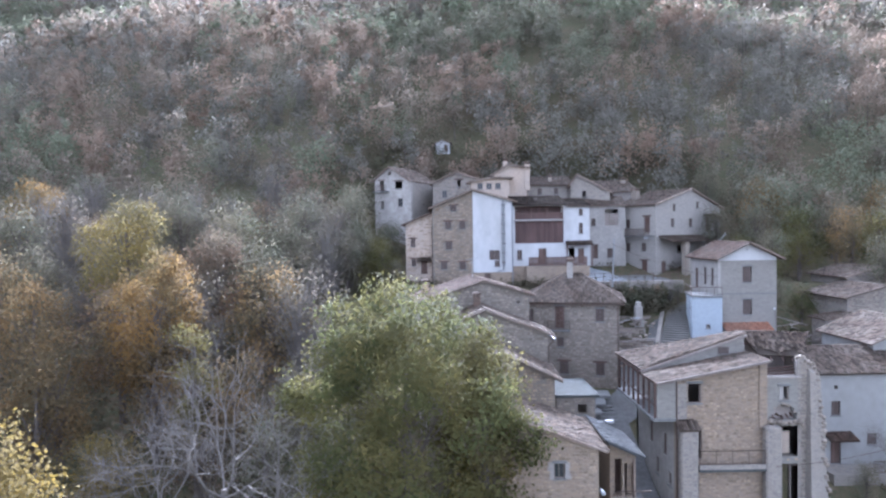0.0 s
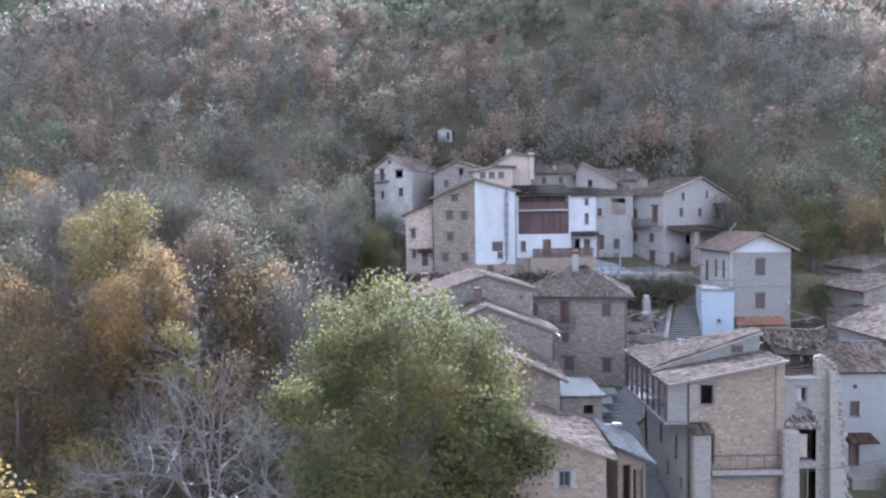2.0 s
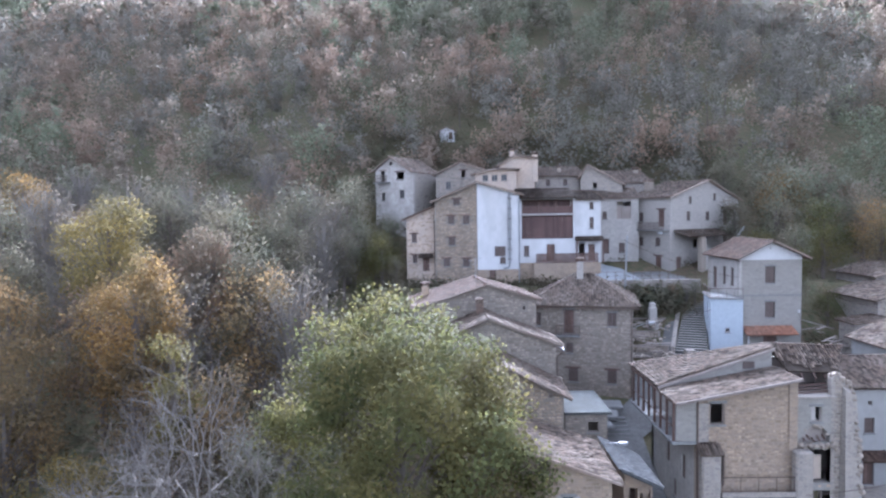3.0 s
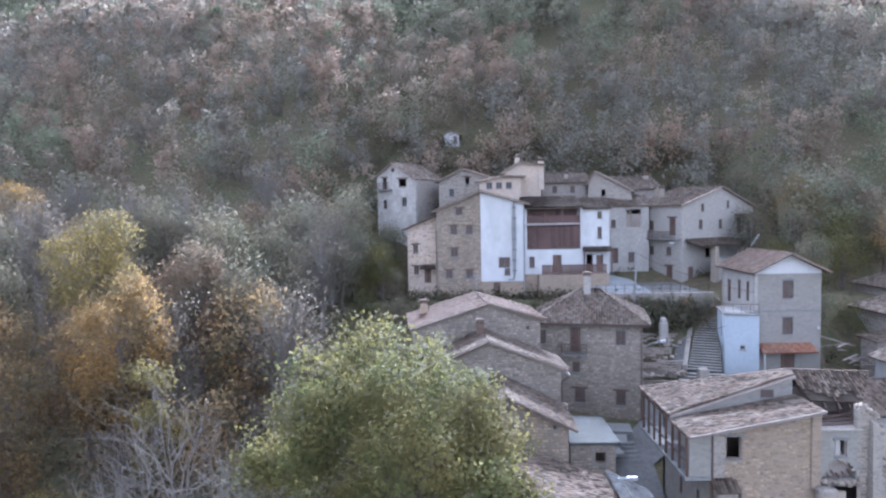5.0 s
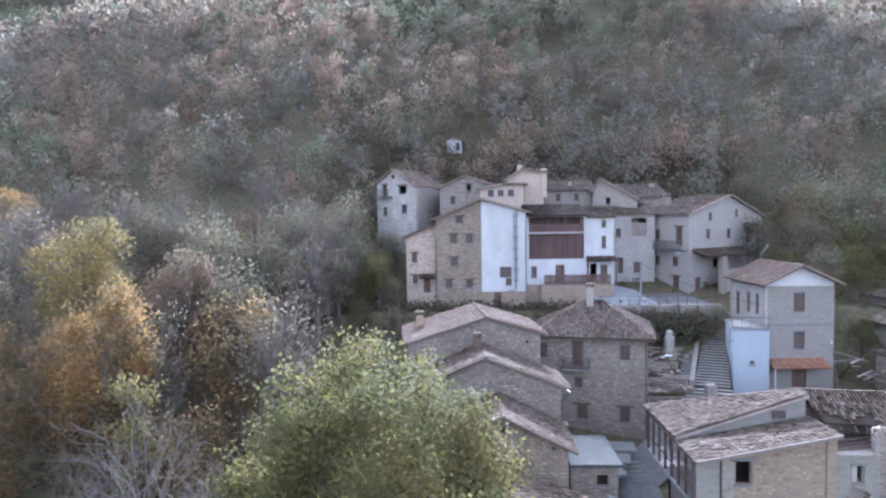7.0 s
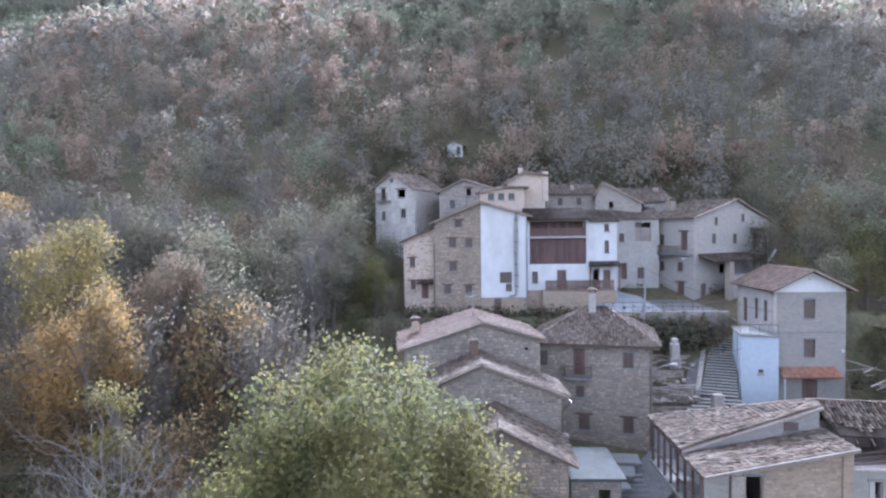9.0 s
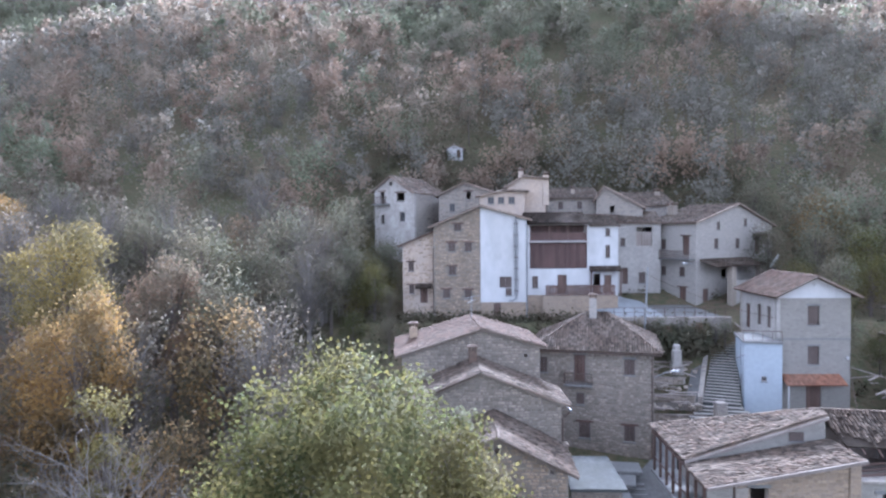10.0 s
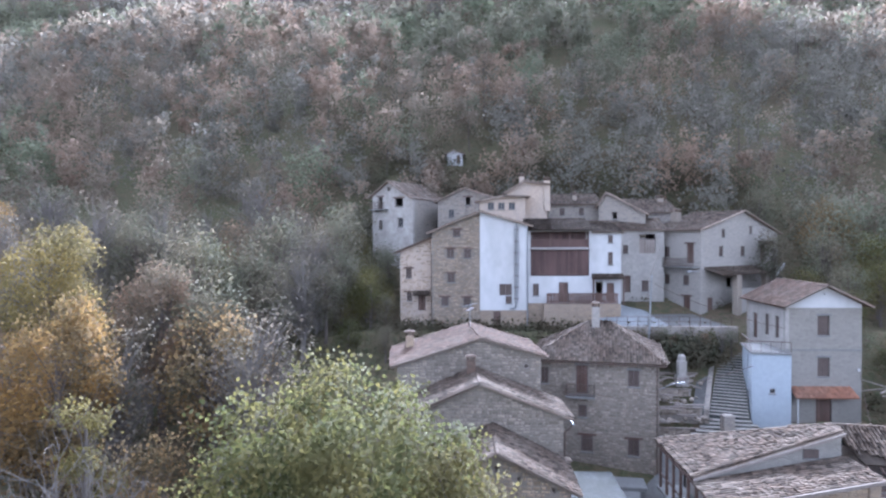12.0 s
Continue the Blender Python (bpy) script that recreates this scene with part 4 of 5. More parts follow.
# ---- the ruin with the side gallery ----
def ruin():
    h = House("ruined_house", "half-collapsed stone house with a timber side gallery", 15.5, 44.7, -27, 0, 6.2, 9)
    h.window("F", .82, -10.95, .95, 1.42, "o", "S")
    h.window("F", 1.2, -14.1, .6, 2.3, "o", sill=False)
    for u in (2.0, 5.0):
        h.window("L", u, -15.2, .7, 1.7, "d")
    h.window("L", 1.0, -17.8, .7, 1.0, "o")
    h.window("L", 3.6, -17.6, .7, 1.3, "o")
    pr = [(0, -10.55), (6.2, -9.45)]
    h.wall("F", STONE_WARM, 0, 6.2, h.zb, pr, label="ochre stone front wall")
    h.stones("F", BLOCK_WARM, .03, 6.17, -21, pr, pieces=300, cover=.6, proud=.022)
    h.wall("L", PLASTER_GREY, .45, 9, h.zb, [(0, -10.55), (9, -10.55)])
    h.wall("B", STONE, 0, 6.2, h.zb, [(0, -11.0), (6.2, -11.0)])
    # lower and upper roof, with the stepped wall between them
    z = lambda a: a + 27
    h.slope((-1.65, 2.75, z(-10.78)), (-1.65, -.75, z(-10.78)), (6.35, -.75, z(-9.3)), (6.35, 2.75, z(-9.3)), TILE, pieces=280, rough=1.4, miss=.03)
    h.slope((-1.65, 9.5, z(-10.6)), (-1.65, 2.65, z(-10.5)), (6.3, 2.65, z(-7.95)), (6.3, 4.0, z(-7.97)), TILE, rough=1.4, miss=.03, name="upper_roof")
    h.slope((6.3, 9.5, z(-10.7)), (-1.65, 9.5, z(-10.62)), (6.3, 4.02, z(-7.98)), (6.3, 4.02, z(-7.98)), TILE, rough=1.4, miss=.03, name="rear_roof")
    h.ridge((-1.6, 9.45, z(-10.55)), (6.3, 4.0, z(-7.93)))
    h.put("roof_edge_board", ([(-1.65, 2.55, z(-10.68)), (6.3, 2.55, z(-8.13)), (6.3, 2.55, z(-7.98)), (-1.65, 2.55, z(-10.53)), (-1.65, 2.64, z(-10.68)), (6.3, 2.64, z(-8.13)), (6.3, 2.64, z(-7.98)), (-1.65, 2.64, z(-10.53))], [(0, 1, 2, 3), (3, 2, 6, 7), (0, 1, 5, 4), (0, 3, 7, 4), (1, 2, 6, 5)]), WOOD_GREY)
    h.put("step_wall", ([(-1.4, 2.8, z(-10.65)), (6.2, 2.8, z(-9.45)), (6.2, 2.8, z(-8.05)), (-1.4, 3.1, z(-10.65)), (6.2, 3.1, z(-9.45)), (6.2, 3.1, z(-8.05))], [(0, 1, 2), (5, 4, 3), (1, 2, 5, 4), (0, 2, 5, 3)]), SMOOTH)
    wn = h.put("window", boxes((4.2, 5.0, 2.74, 2.795, z(-9.4), z(-8.92))), SHUTTER, label="small dark loft window")
    part("sill", boxes((4.15, 5.05, 2.7, 2.79, z(-9.45), z(-9.404))), CONCRETE, wn)
    h.put("fascia", ([(-1.65, -.82, z(-10.85)), (6.35, -.82, z(-9.37)), (6.35, -.82, z(-9.2)), (-1.65, -.82, z(-10.68)), (-1.65, -.72, z(-10.85)), (6.35, -.72, z(-9.37)), (6.35, -.72, z(-9.2)), (-1.65, -.72, z(-10.68))], [(0, 1, 2, 3), (3, 2, 6, 7), (0, 1, 5, 4), (0, 3, 7, 4), (1, 2, 6, 5)]), WOOD_GREY)
    # gallery
    h.put("gallery_floor", boxes((-1.65, 0, -.1, 9.1, z(-13.62), z(-13.42))), CONCRETE)
    for i in range(8):
        y = .0 + i * 1.25
        h.put("gallery_post", boxes((-1.58, -1.44, y, y + .14, z(-13.41), z(-10.72))), WOOD)
    h.put("gallery_beam", boxes((-1.6, -1.42, -.1, 9.1, z(-10.95), z(-10.8))), WOOD)
    h.put("gallery_rail", boxes((-1.55, -1.49, 0, 9, z(-12.55), z(-12.47))), WOOD)
    h.put("gallery_end", boxes((-1.4, -.02, -.06, .0, z(-13.4), z(-10.85))), SMOOTH)
    h.put("downpipe", tube([(-.02, -.1, z(-10.8)), (-.02, -.1, 3)], .06, 6), IRON)
    # piers, balcony and the broken bay
    h.put("pier", soft_box(.05, 1.3, -.75, -.04, 2, z(-14.0), .12), STONE)
    h.slope((-.1, -.9, z(-14.05)), (1.42, -.9, z(-14.05)), (1.42, 0, z(-13.55)), (-.1, 0, z(-13.55)), TILE, name="pier_cap")
    h.put("quoin_strip", boxes((.02, .72, -.05, -.002, z(-13.5), z(-10.95))), STONE)
    bl = h.put("balcony", boxes((1.32, 6.0, -.8, -.04, z(-17.05), z(-16.88))), DIM_CONCRETE)
    part("parapet", boxes((1.32, 6.0, -.78, -.68, z(-16.878), z(-16.55))), STONE, bl)
    h.railing("F", 1.34, 6.0, -16.549, -.74, 1.0, 1.15)
    h.put("pilaster", soft_box(5.85, 6.45, -.12, .3, z(-14.2), z(-9.55), .05), STONE_WARM)
    h.put("pier", soft_box(6.0, 7.15, -.8, -.13, 2, z(-13.95), .12), STONE)
    # the open bay: loft under the ragged roof, panel with a window, broken vault, gutted rooms below
    b = House("broken_bay_house", "roofless broken bay with collapsed floors and ragged masonry", 21.97, 44.9, -27, 0, 3.75, 8.8)
    b.holes["F"] += [(.6, 2.3, -16.4, -14.15), (.6, 2.3, -20.5, -16.9)]
    pane_frame = b.window("F", .95, -11.3, .72, 1.02, "o", "S")
    part("shutter", b.box("F", 1.02, 1.3, -12.25, -11.37, .08, .12), PLASTER_GREY, pane_frame, "pale half-open shutter")
    arch = [(.25 + .18 * i, -12.55 - .95 * abs(i / 5.5 - 1) ** 2.2) for i in range(12)]
    for (u0, zt), (u1, _) in zip(arch, arch[1:]):
        b.holes["F"].append((u0, u1, -13.75, zt))
    t = [(2.3, -9.5), (2.5, -9.25), (2.8, -9.35), (3.1, -9.6), (3.4, -9.75), (3.75, -10.6)]
    b.wall("F", STONE, 2.3, 3.75, b.zb, t, label="ragged broken front wall")
    b.wall("F", SMOOTH, 0, 2.3, b.zb, [(0, -10.73), (2.3, -10.73)], "panel_wall")
    b.put("vault_fill", boxes((.1, 2.5, .47, .6, z(-13.9), z(-12.2))), WOOD_GREY)
    b.stones("F", BLOCK, 2.4, 3.72, -21, t, pieces=150)
    b.stones("F", BLOCK_WARM, .03, 2.4, -21, [(0, -13.7), (2.4, -13.7)], pieces=60, cover=.8)
    b.wall("B", STONE, 0, 3.75, b.zb, [(0, -10.0), (3.75, -10.0)])
    b.wall("R", STONE, .45, 8.35, b.zb, [(0, -10.4), (1.5, -9.75), (3.8, -8.6), (8.8, -10.2)])
    b.put("sill_ledge", soft_box(-.05, 2.6, -.16, .5, z(-10.72), z(-10.604), .03), STONE)
    b.put("cross_wall", boxes((0, 3.3, 3.6, 3.75, 4, 18.0)), WOOD_GREY)
    b.put("inner_wall", boxes((.5, 1.95, .47, .6, z(-16.3), z(-14.7))), PLASTER_OCHRE, label="patch of ochre plaster inside the gutted room")
    b.put("lower_wall", boxes((.5, 1.95, .7, .8, z(-20.6), z(-17.2))), EARTH)
    b.put("inner_post", tube([(2.12, .7, z(-20)), (2.1, .7, z(-16.9))], .09, 6), WOOD_GREY)
    for zz in (-10.9, -14.0, -16.75):
        b.put("floor", boxes((.1, 3.2, .46, 3.6, z(zz), z(zz) + .18)), WOOD_GREY)
    rag = lambda c, r: r < .3 + .25 * math.sin(c * 3.1) + .2 * math.sin(c * 7.3)
    b.slope((.35, 1.6, z(-9.35)), (3.6, 1.6, z(-9.5)), (5.3, 3.8, z(-8.21)), (-.2, 3.8, z(-7.95)), TILE, rough=1.5, miss=.05, hole=rag)
    b.slope((5.3, 8.6, z(-9.7)), (-.2, 8.6, z(-9.5)), (-.2, 3.8, z(-7.95)), (5.3, 3.8, z(-8.21)), TILE, rough=1.5, miss=.03)
    b.ridge((-.2, 3.8, z(-7.93)), (5.3, 3.8, z(-8.19)))
    for i in range(5):
        b.put("rafter", tube([(.5 + i * .75, 1.2 + .25 * (i % 2), z(-9.75 - .03 * i)), (.35 + i * 1.0, 3.7, z(-8.2 - .05 * i))], .06, 5), WOOD)
    b.put("buttress", ([(2.75, -.05, 3), (4.2, -.05, 3), (3.7, -.05, z(-10.4)), (2.95, -.05, z(-10.0)), (2.8, -.95, 3), (4.25, -.95, 3), (3.72, -.3, z(-10.6)), (3.0, -.3, z(-10.2))], [(4, 5, 6, 7), (0, 4, 7, 3), (1, 2, 6, 5), (3, 7, 6, 2)]), STONE)
    r = random.Random(5)
    for i in range(190):
        u = r.random()
        s = r.uniform(.09, .2)
        if i < 90:
            px, pz, py = 3.62 + (1 - u) * .62 + r.uniform(-.14, .1), 5 + u * 11.8, -.15 - .65 * (1 - u) + r.uniform(-.12, .1)
        elif i < 125:
            px = r.uniform(2.35, 3.7)
            pz, py = z(float(np.interp(px, [q[0] for q in t], [q[1] for q in t]))) + r.uniform(-.15, .12), r.uniform(-.02, .42)
        elif i < 165:
            px, pz, py = r.uniform(-.1, 2.6), z(-13.9) + r.uniform(-.12, .2), r.uniform(-.35, .3)
        else:
            q = r.choice(arch)
            px, pz, py = q[0] + r.uniform(-.08, .2), z(q[1]) + r.uniform(-.02, .08), r.uniform(-.02, .3)
            s *= .6
        ob = part("stone", soft_box(-s, s, -s * .8, s * .8, -s * .6, s * .6, s * .3), BLOCK, b.e)
        ob.matrix_basis = pose(px, py, pz, r.uniform(-25, 25), r.uniform(-25, 25), r.uniform(0, 90))
    for i in range(6):
        b.put("broken_beam", tube([(.3 + i * .33, .1, z(-13.7 + .1 * (i % 3))), (.5 + i * .34, 2.6, z(-12.9 + .1 * i))], .06, 5), WOOD)
    for i in range(3):
        b.put("broken_beam", tube([(.1, .5 + i * .4, z(-10.6 + .1 * i)), (2.9, .7 + i * .5, z(-10.45 + .1 * i))], .07, 5), WOOD)


ruin()


# ---- the houses to the east ----
def east_houses():
    h = House("plastered_house", "white plastered house with red shutters and a tiled door canopy", 26.6, 51.1, -24, 0, 11, 8)
    pr = [(0, -11.85), (4, -10.5), (8, -11.85)]
    h.window("F", 3.95, -14.2, .76, 1.18, "s")
    h.window("F", 4.2, -12.9, .3, .35, "o", sill=False)
    h.window("F", 3.9, -17.25, .85, 2.1, "d")
    h.window("F", 6.9, -16.9, .8, .95, "s")
    h.shell_x(pr, PLASTER_AGED)
    h.roof_x(pr, .4, .2, mat=TILE)
    h.slope((3.3, -1.1, 6.85), (5.6, -1.1, 6.85), (5.6, 0, 7.25), (3.3, 0, 7.25), TILE_RED, name="canopy")
    h.put("porch_step", boxes((2.8, 8.5, -2.2, -.02, 3.0, 4.6)), STONE)
    h.railing("F", 6.0, 8.4, -19.4, -2.1, 1.0, .14)
    h = House("grey_roof_house", "house with a pale lichened tile roof", 36.0, 54, -24, 0, 8, 7.2)
    pr = [(0, -10.0), (4, -8.3), (8, -10.0)]
    h.window("F", 1.2, -11.2, .7, 1.1, "s")
    h.shell_y(pr, PLASTER_AGED)
    h.roof_y(pr, .5, .4, mat=TILE_PALE)
    h = House("stone_house", "grey block-stone house with a light tile roof", 41.6, 66, -18, 0, 7, 7)
    pr = [(0, -7.5), (4, -6.4), (7, -7.3)]
    h.window("F", 4.2, -8.2, .8, 1.1, "s")
    h.shell_y(pr, STONE)
    h.stones("F", BLOCK, .03, 6.97, -12, pr)
    h.roof_y(pr, .6, .4, mat=TILE_PALE)
    h = House("stone_house", "stone house half hidden behind its neighbour", 45.5, 72, -16, 0, 7, 7)
    pr = [(0, -5.8), (3.5, -4.8), (7, -5.8)]
    h.shell_y(pr, STONE)
    h.roof_y(pr, .5, .4, mat=TILE_PALE)
    h = House("shed_building", "low shed of dark boards below the stone houses", 38.4, 64.5, -14, 0, 3, 2.4)
    h.window("F", 1.0, -10.4, .7, 1.8, "d")
    h.shell_y([(0, -9.6), (3, -9.2)], STONE)
    h.roof_y([(0, -9.6), (3, -9.2)], .3, .3, mat=TILE)


east_houses()


# ---- stairs, terrace and lane ----
def lane():
    st = tagged(new("stone_stairs"), "long worn concrete and stone stairway climbing between the houses", "stairs")
    st.matrix_basis = pose(23.2, 65.6, -12.4, 0, 0, -22)
    n = 26
    for i in range(n):
        y, w = i * .38, 3.0 - 1.3 * i / n
        c = .35 * i / n
        # Dark riser under pale tread: shade and skylight painted as two materials.
        sp = part("step", boxes((-w / 2 + c, w / 2 + c, y, y + .4, -1.5 + i * .15, .11 + i * .185)), DIM_CONCRETE, st)
        part("tread", soft_box(-w / 2 + c - .03, w / 2 + c + .03, y - .09, y + .31, .112 + i * .185, .18 + i * .185, .02), TREAD, sp)
    part("side_wall", ([(-1.9, 0, -2), (-1.5, 0, -2), (-1.0, 10, 2), (-1.4, 10, 2), (-1.9, 0, .5), (-1.5, 0, .5), (-1.0, 10, 5.0), (-1.4, 10, 5.0)], [(4, 5, 6, 7), (0, 3, 7, 4), (1, 5, 6, 2), (0, 4, 5, 1), (2, 6, 7, 3)]), STONE, st)
    part("ramp", ([(-1.9, 0, .3), (-2.8, 0, .3), (-1.4, 10, 4.85), (-2.3, 10, 4.85), (-1.9, 0, -2), (-2.8, 0, -2), (-1.4, 10, 2), (-2.3, 10, 2)], [(0, 2, 3, 1), (1, 3, 7, 5), (0, 4, 6, 2), (0, 1, 5, 4), (2, 6, 7, 3)]), PAVING, st)
    rail = part("handrail", tube([(1.6, .2, 1.0), (1.55, 2.6, 2.2)], .035, 6), ZINC, st)
    part("rail_post", tube([(1.6, .3, .1), (1.6, .3, 1.05)], .03, 5), ZINC, rail)
    part("rail_post", tube([(1.55, 2.5, 1.2), (1.55, 2.5, 2.15)], .03, 5), ZINC, rail)
    fan = tagged(new("landing_steps"), "broad worn stone steps spreading below the stairway", "stairs")
    fan.matrix_basis = pose(23.4, 65.3, -12.45, 0, 0, -10)
    for i in range(7):
        w = 1.9 + i * .42
        # Same painted contrast: shaded riser colour, skylit tread colour.
        sp = part("step", boxes((-w, w * .72, -.5 - i * .5, -.04 - i * .5, -2.6, -.07 - i * .17)), DIM_CONCRETE, fan)
        part("tread", soft_box(-w - .03, w * .72 + .03, -.58 - i * .5, -.02 - i * .5, -.068 - i * .17, .0 - i * .17, .02), TREAD, sp)
    tr = tagged(new("terrace"), "grey paved village terrace with a retaining wall", "terrace", kind="structure")
    tr.matrix_basis = pose(14.5, 74, -6.2)
    part("paving", boxes((0, 12.6, 0, 11, -.3, 0)), PAVING, tr)
    part("retaining_wall", boxes((-.3, 12.8, -.45, -.002, -5.5, .18)), STONE, tr)
    heap = [(x * .42, y * .5, .05 + .05 * math.sin(x * .9) * math.cos(y * .7) + .07 * y * (1 - abs(x - 8) / 9) ** .5 + .06 * noise.noise((x * .6, y * .6, 0))) for y in range(20) for x in range(17)]
    hp = tagged(part("gravel_heap", (heap, [(j * 17 + i, j * 17 + i + 1, j * 17 + i + 18, j * 17 + i + 17) for j in range(19) for i in range(16)]), SLAB), "pale blue-grey gravel heaped over the terrace", "gravel", kind="stuff")
    hp.location = (14.7, 74.2, -6.24)
    fe = tagged(new("metal_fence"), "low iron railing along the terrace edge", "fence")
    fe.matrix_basis = pose(15.0, 73.75, -6.02)
    part("fence_rail", boxes((0, 12, -.02, .02, .9, .94)), IRON, fe)
    part("fence_rail", boxes((0, 12, -.02, .02, .45, .48)), IRON, fe)
    for i in range(13):
        part("fence_post", boxes((i * .98, i * .98 + .05, -.025, .025, 0, .96)), IRON, fe)
    # garden terraces of dry stone beside the stairs
    r = random.Random(3)
    for k, (x, y, z, w) in enumerate(((16.8, 64.6, -13.2, 4.6), (16.9, 66.6, -12.0, 4.4), (17.0, 68.6, -11.0, 4.2), (17.4, 70.6, -10.0, 5.0))):
        t = tagged(new("dry_stone_wall"), "low dry stone garden wall on the terraced slope", "wall", "garden walls")
        t.matrix_basis = pose(x, y, z, 0, 0, r.uniform(-6, 3))
        part("wall_core", boxes((0, w, .05, .5, -2.2, .12)), STONE, t)
        u = 0
        while u < w - .3:
            l = r.uniform(.3, .6)
            for row in range(3):
                part("stone", soft_box(u + .01, u + l - .01, r.uniform(-.06, .02), .4, -.45 + row * .22, -.25 + row * .22 + r.uniform(0, .03), .03), BLOCK, t)
            u += l
        for q in range(26):
            sz = r.uniform(.08, .26)
            ob = part("stone", soft_box(-sz, sz, -sz * .8, sz * .8, -sz * .5, sz * .5, sz * .3), BLOCK, t)
            ob.matrix_basis = pose(r.uniform(-.2, w + .3), r.uniform(-1.5, 0), r.uniform(-.75, -.2), r.uniform(-20, 20), r.uniform(-20, 20), r.uniform(0, 90))
        part("wall_beam", tube([(0, -.15, .3), (w, -.2, .25)], .06, 5), WOOD_GREY, t)
    for k in range(17):
        x, y = r.uniform(16.8, 21.6), r.uniform(64.5, 70.4)
        l = r.uniform(.5, 1.7)
        pl = tagged(part("plank", soft_box(-l, l, -.1, .1, -.03, .04, .015), WOOD_GREY), "grey weathered plank lying among the garden terraces", "plank", "loose planks")
        pl.matrix_basis = pose(x, y, float(np.interp(y, [64, 66.5, 68.5, 70.5], [-13.0, -11.8, -10.8, -9.8])) + r.uniform(.1, .4), r.uniform(-8, 8), r.uniform(-12, 12), r.uniform(-40, 40))
    for k in range(14):
        l = r.uniform(.6, 1.8)
        pl = tagged(part("plank", soft_box(-l, l, -.09, .09, -.03, .04, .015), WOOD_GREY), "grey plank in the heap behind the tall house", "plank", "loose planks")
        pl.matrix_basis = pose(r.uniform(35.6, 39), r.uniform(63.5, 68), r.uniform(-11.8, -9.9), r.uniform(-15, 15), r.uniform(-20, 20), r.uniform(-60, 60))
    s = tagged(part("stone_shrine", join(soft_box(-.55, .55, -.4, .4, -.6, .35, .06), soft_box(-.42, .42, -.3, .3, .35, 1.75, .12), soft_box(-.3, .3, -.25, .25, 1.75, 2.2, .1)), PLASTER_GREY), "weathered white plastered stone block standing on the terrace", "monument")
    s.matrix_basis = pose(20.8, 69.9, -10.2)
    b = tagged(part("gate_pier", soft_box(-.45, .45, -.4, .4, -2, 1.1, .06), STONE), "squat grey concrete gate pier at the stair foot", "pier")
    b.matrix_basis = pose(22.3, 63.6, -12.7)
    pv = tagged(part("lane_paving", ([(11, 40, -22.6), (15.3, 40, -22.6), (11, 48, -20.3), (15.3, 48, -20.3), (11, 56, -17.3), (15.5, 56, -17.3), (16, 61, -15.4), (22, 61, -15.0), (17, 64.5, -13.6), (25, 64.5, -13.3)], [(0, 1, 3, 2), (2, 3, 5, 4), (4, 5, 7, 6), (6, 7, 9, 8)]), PAVING), "dusty paved lane between the houses", "lane", kind="structure")
    ld = tagged(new("lane_steps"), "flight of stone steps in the narrow lane", "stairs")
    ld.matrix_basis = pose(12.2, 53.6, -18.6)
    for i in range(12):
        part("step", soft_box(0, 2.4, i * .4, i * .4 + .42, -1.2 + i * .17, .12 + i * .2, .03), CONCRETE, ld)
    for i in range(3):
        ob = tagged(part("flat_slab", soft_box(-1.3, 1.3, -.9, .9, -.25, 0, .05), CONCRETE), "broken concrete slab lying on the slope", "slab")
        ob.matrix_basis = pose(11.6 + i * .8, 55.6 + i * 1.6, -15.9 + i * .35, r.uniform(-4, 4), r.uniform(-4, 4), r.uniform(-15, 15))


lane()


def street_lamp(x, y, z, arm, length, up=0.0):
    e = tagged(new("street_lamp"), "grey street lamp on a bracket arm", "lamp", "street lamps")
    e.matrix_basis = pose(x, y, z, 0, 0, arm)
    part("arm", tube([(0, 0, 0), (length * .6, 0, up * .8), (length, 0, up)], .03, 6), ZINC, e)
    v, f = soft_box(length - .1, length + .55, -.14, .14, up - .06, up + .08, .05)
    part("lamp_head", (v, f), ZINC, e)
    part("diffuser", boxes((length, length + .5, -.1, .1, up - .1, up - .061)), PLASTER, e)


street_lamp(16.2, 61.4, -9.15, 8, 1.6, .5)
street_lamp(26.2, 80.6, -1.2, 200, 1.0, .1)
street_lamp(8.7, 45.5, -13.9, 0, 2.0, .1)
street_lamp(8.35, 38.3, -15.6, -90, .5, .0)


def pole(x, y, z0, z1):
    e = tagged(new("utility_pole"), "slim grey utility pole carrying cables", "pole", "utility poles")
    e.matrix_basis = pose(x, y, z0, 0, 2.5, 0)
    part("shaft", tube([(0, 0, 0), (0, 0, z1 - z0)], [.11, .07], 7), ZINC, e)
    part("insulator", tube([(-.12, 0, z1 - z0 - .2), (.12, 0, z1 - z0 - .2)], .035, 5), PLASTER, e)


pole(18.5, 72.2, -8.6, -1.0)


def cable(p, q, sag):
    p, q = Vector(p), Vector(q)
    pts = [p.lerp(q, i / 14) - Vector((0, 0, sag * 4 * (i / 14) * (1 - i / 14))) for i in range(15)]
    tagged(part("overhead_cable", tube(pts, .022, 4), IRON), "thin sagging overhead cable", "cable", "overhead cables")


cable((16.2, 61.6, -8.9), (25.3, 66.0, -8.2), .3)
cable((34.5, 66.4, -6.0), (44, 65.9, -8.6), .4)
cable((34.5, 66.4, -9.2), (42, 66, -10.6), .5)
cable((34.5, 67, -8.4), (30, 58, -11.2), .4)
cable((22.0, 43.6, -16.6), (36, 46, -15.0), .5)
cable((18.4, 72.2, -1.4), (24.6, 88.6, 1.5), .5)
cable((18.4, 72.2, -1.5), (28.4, 66.6, -5.2), .5)

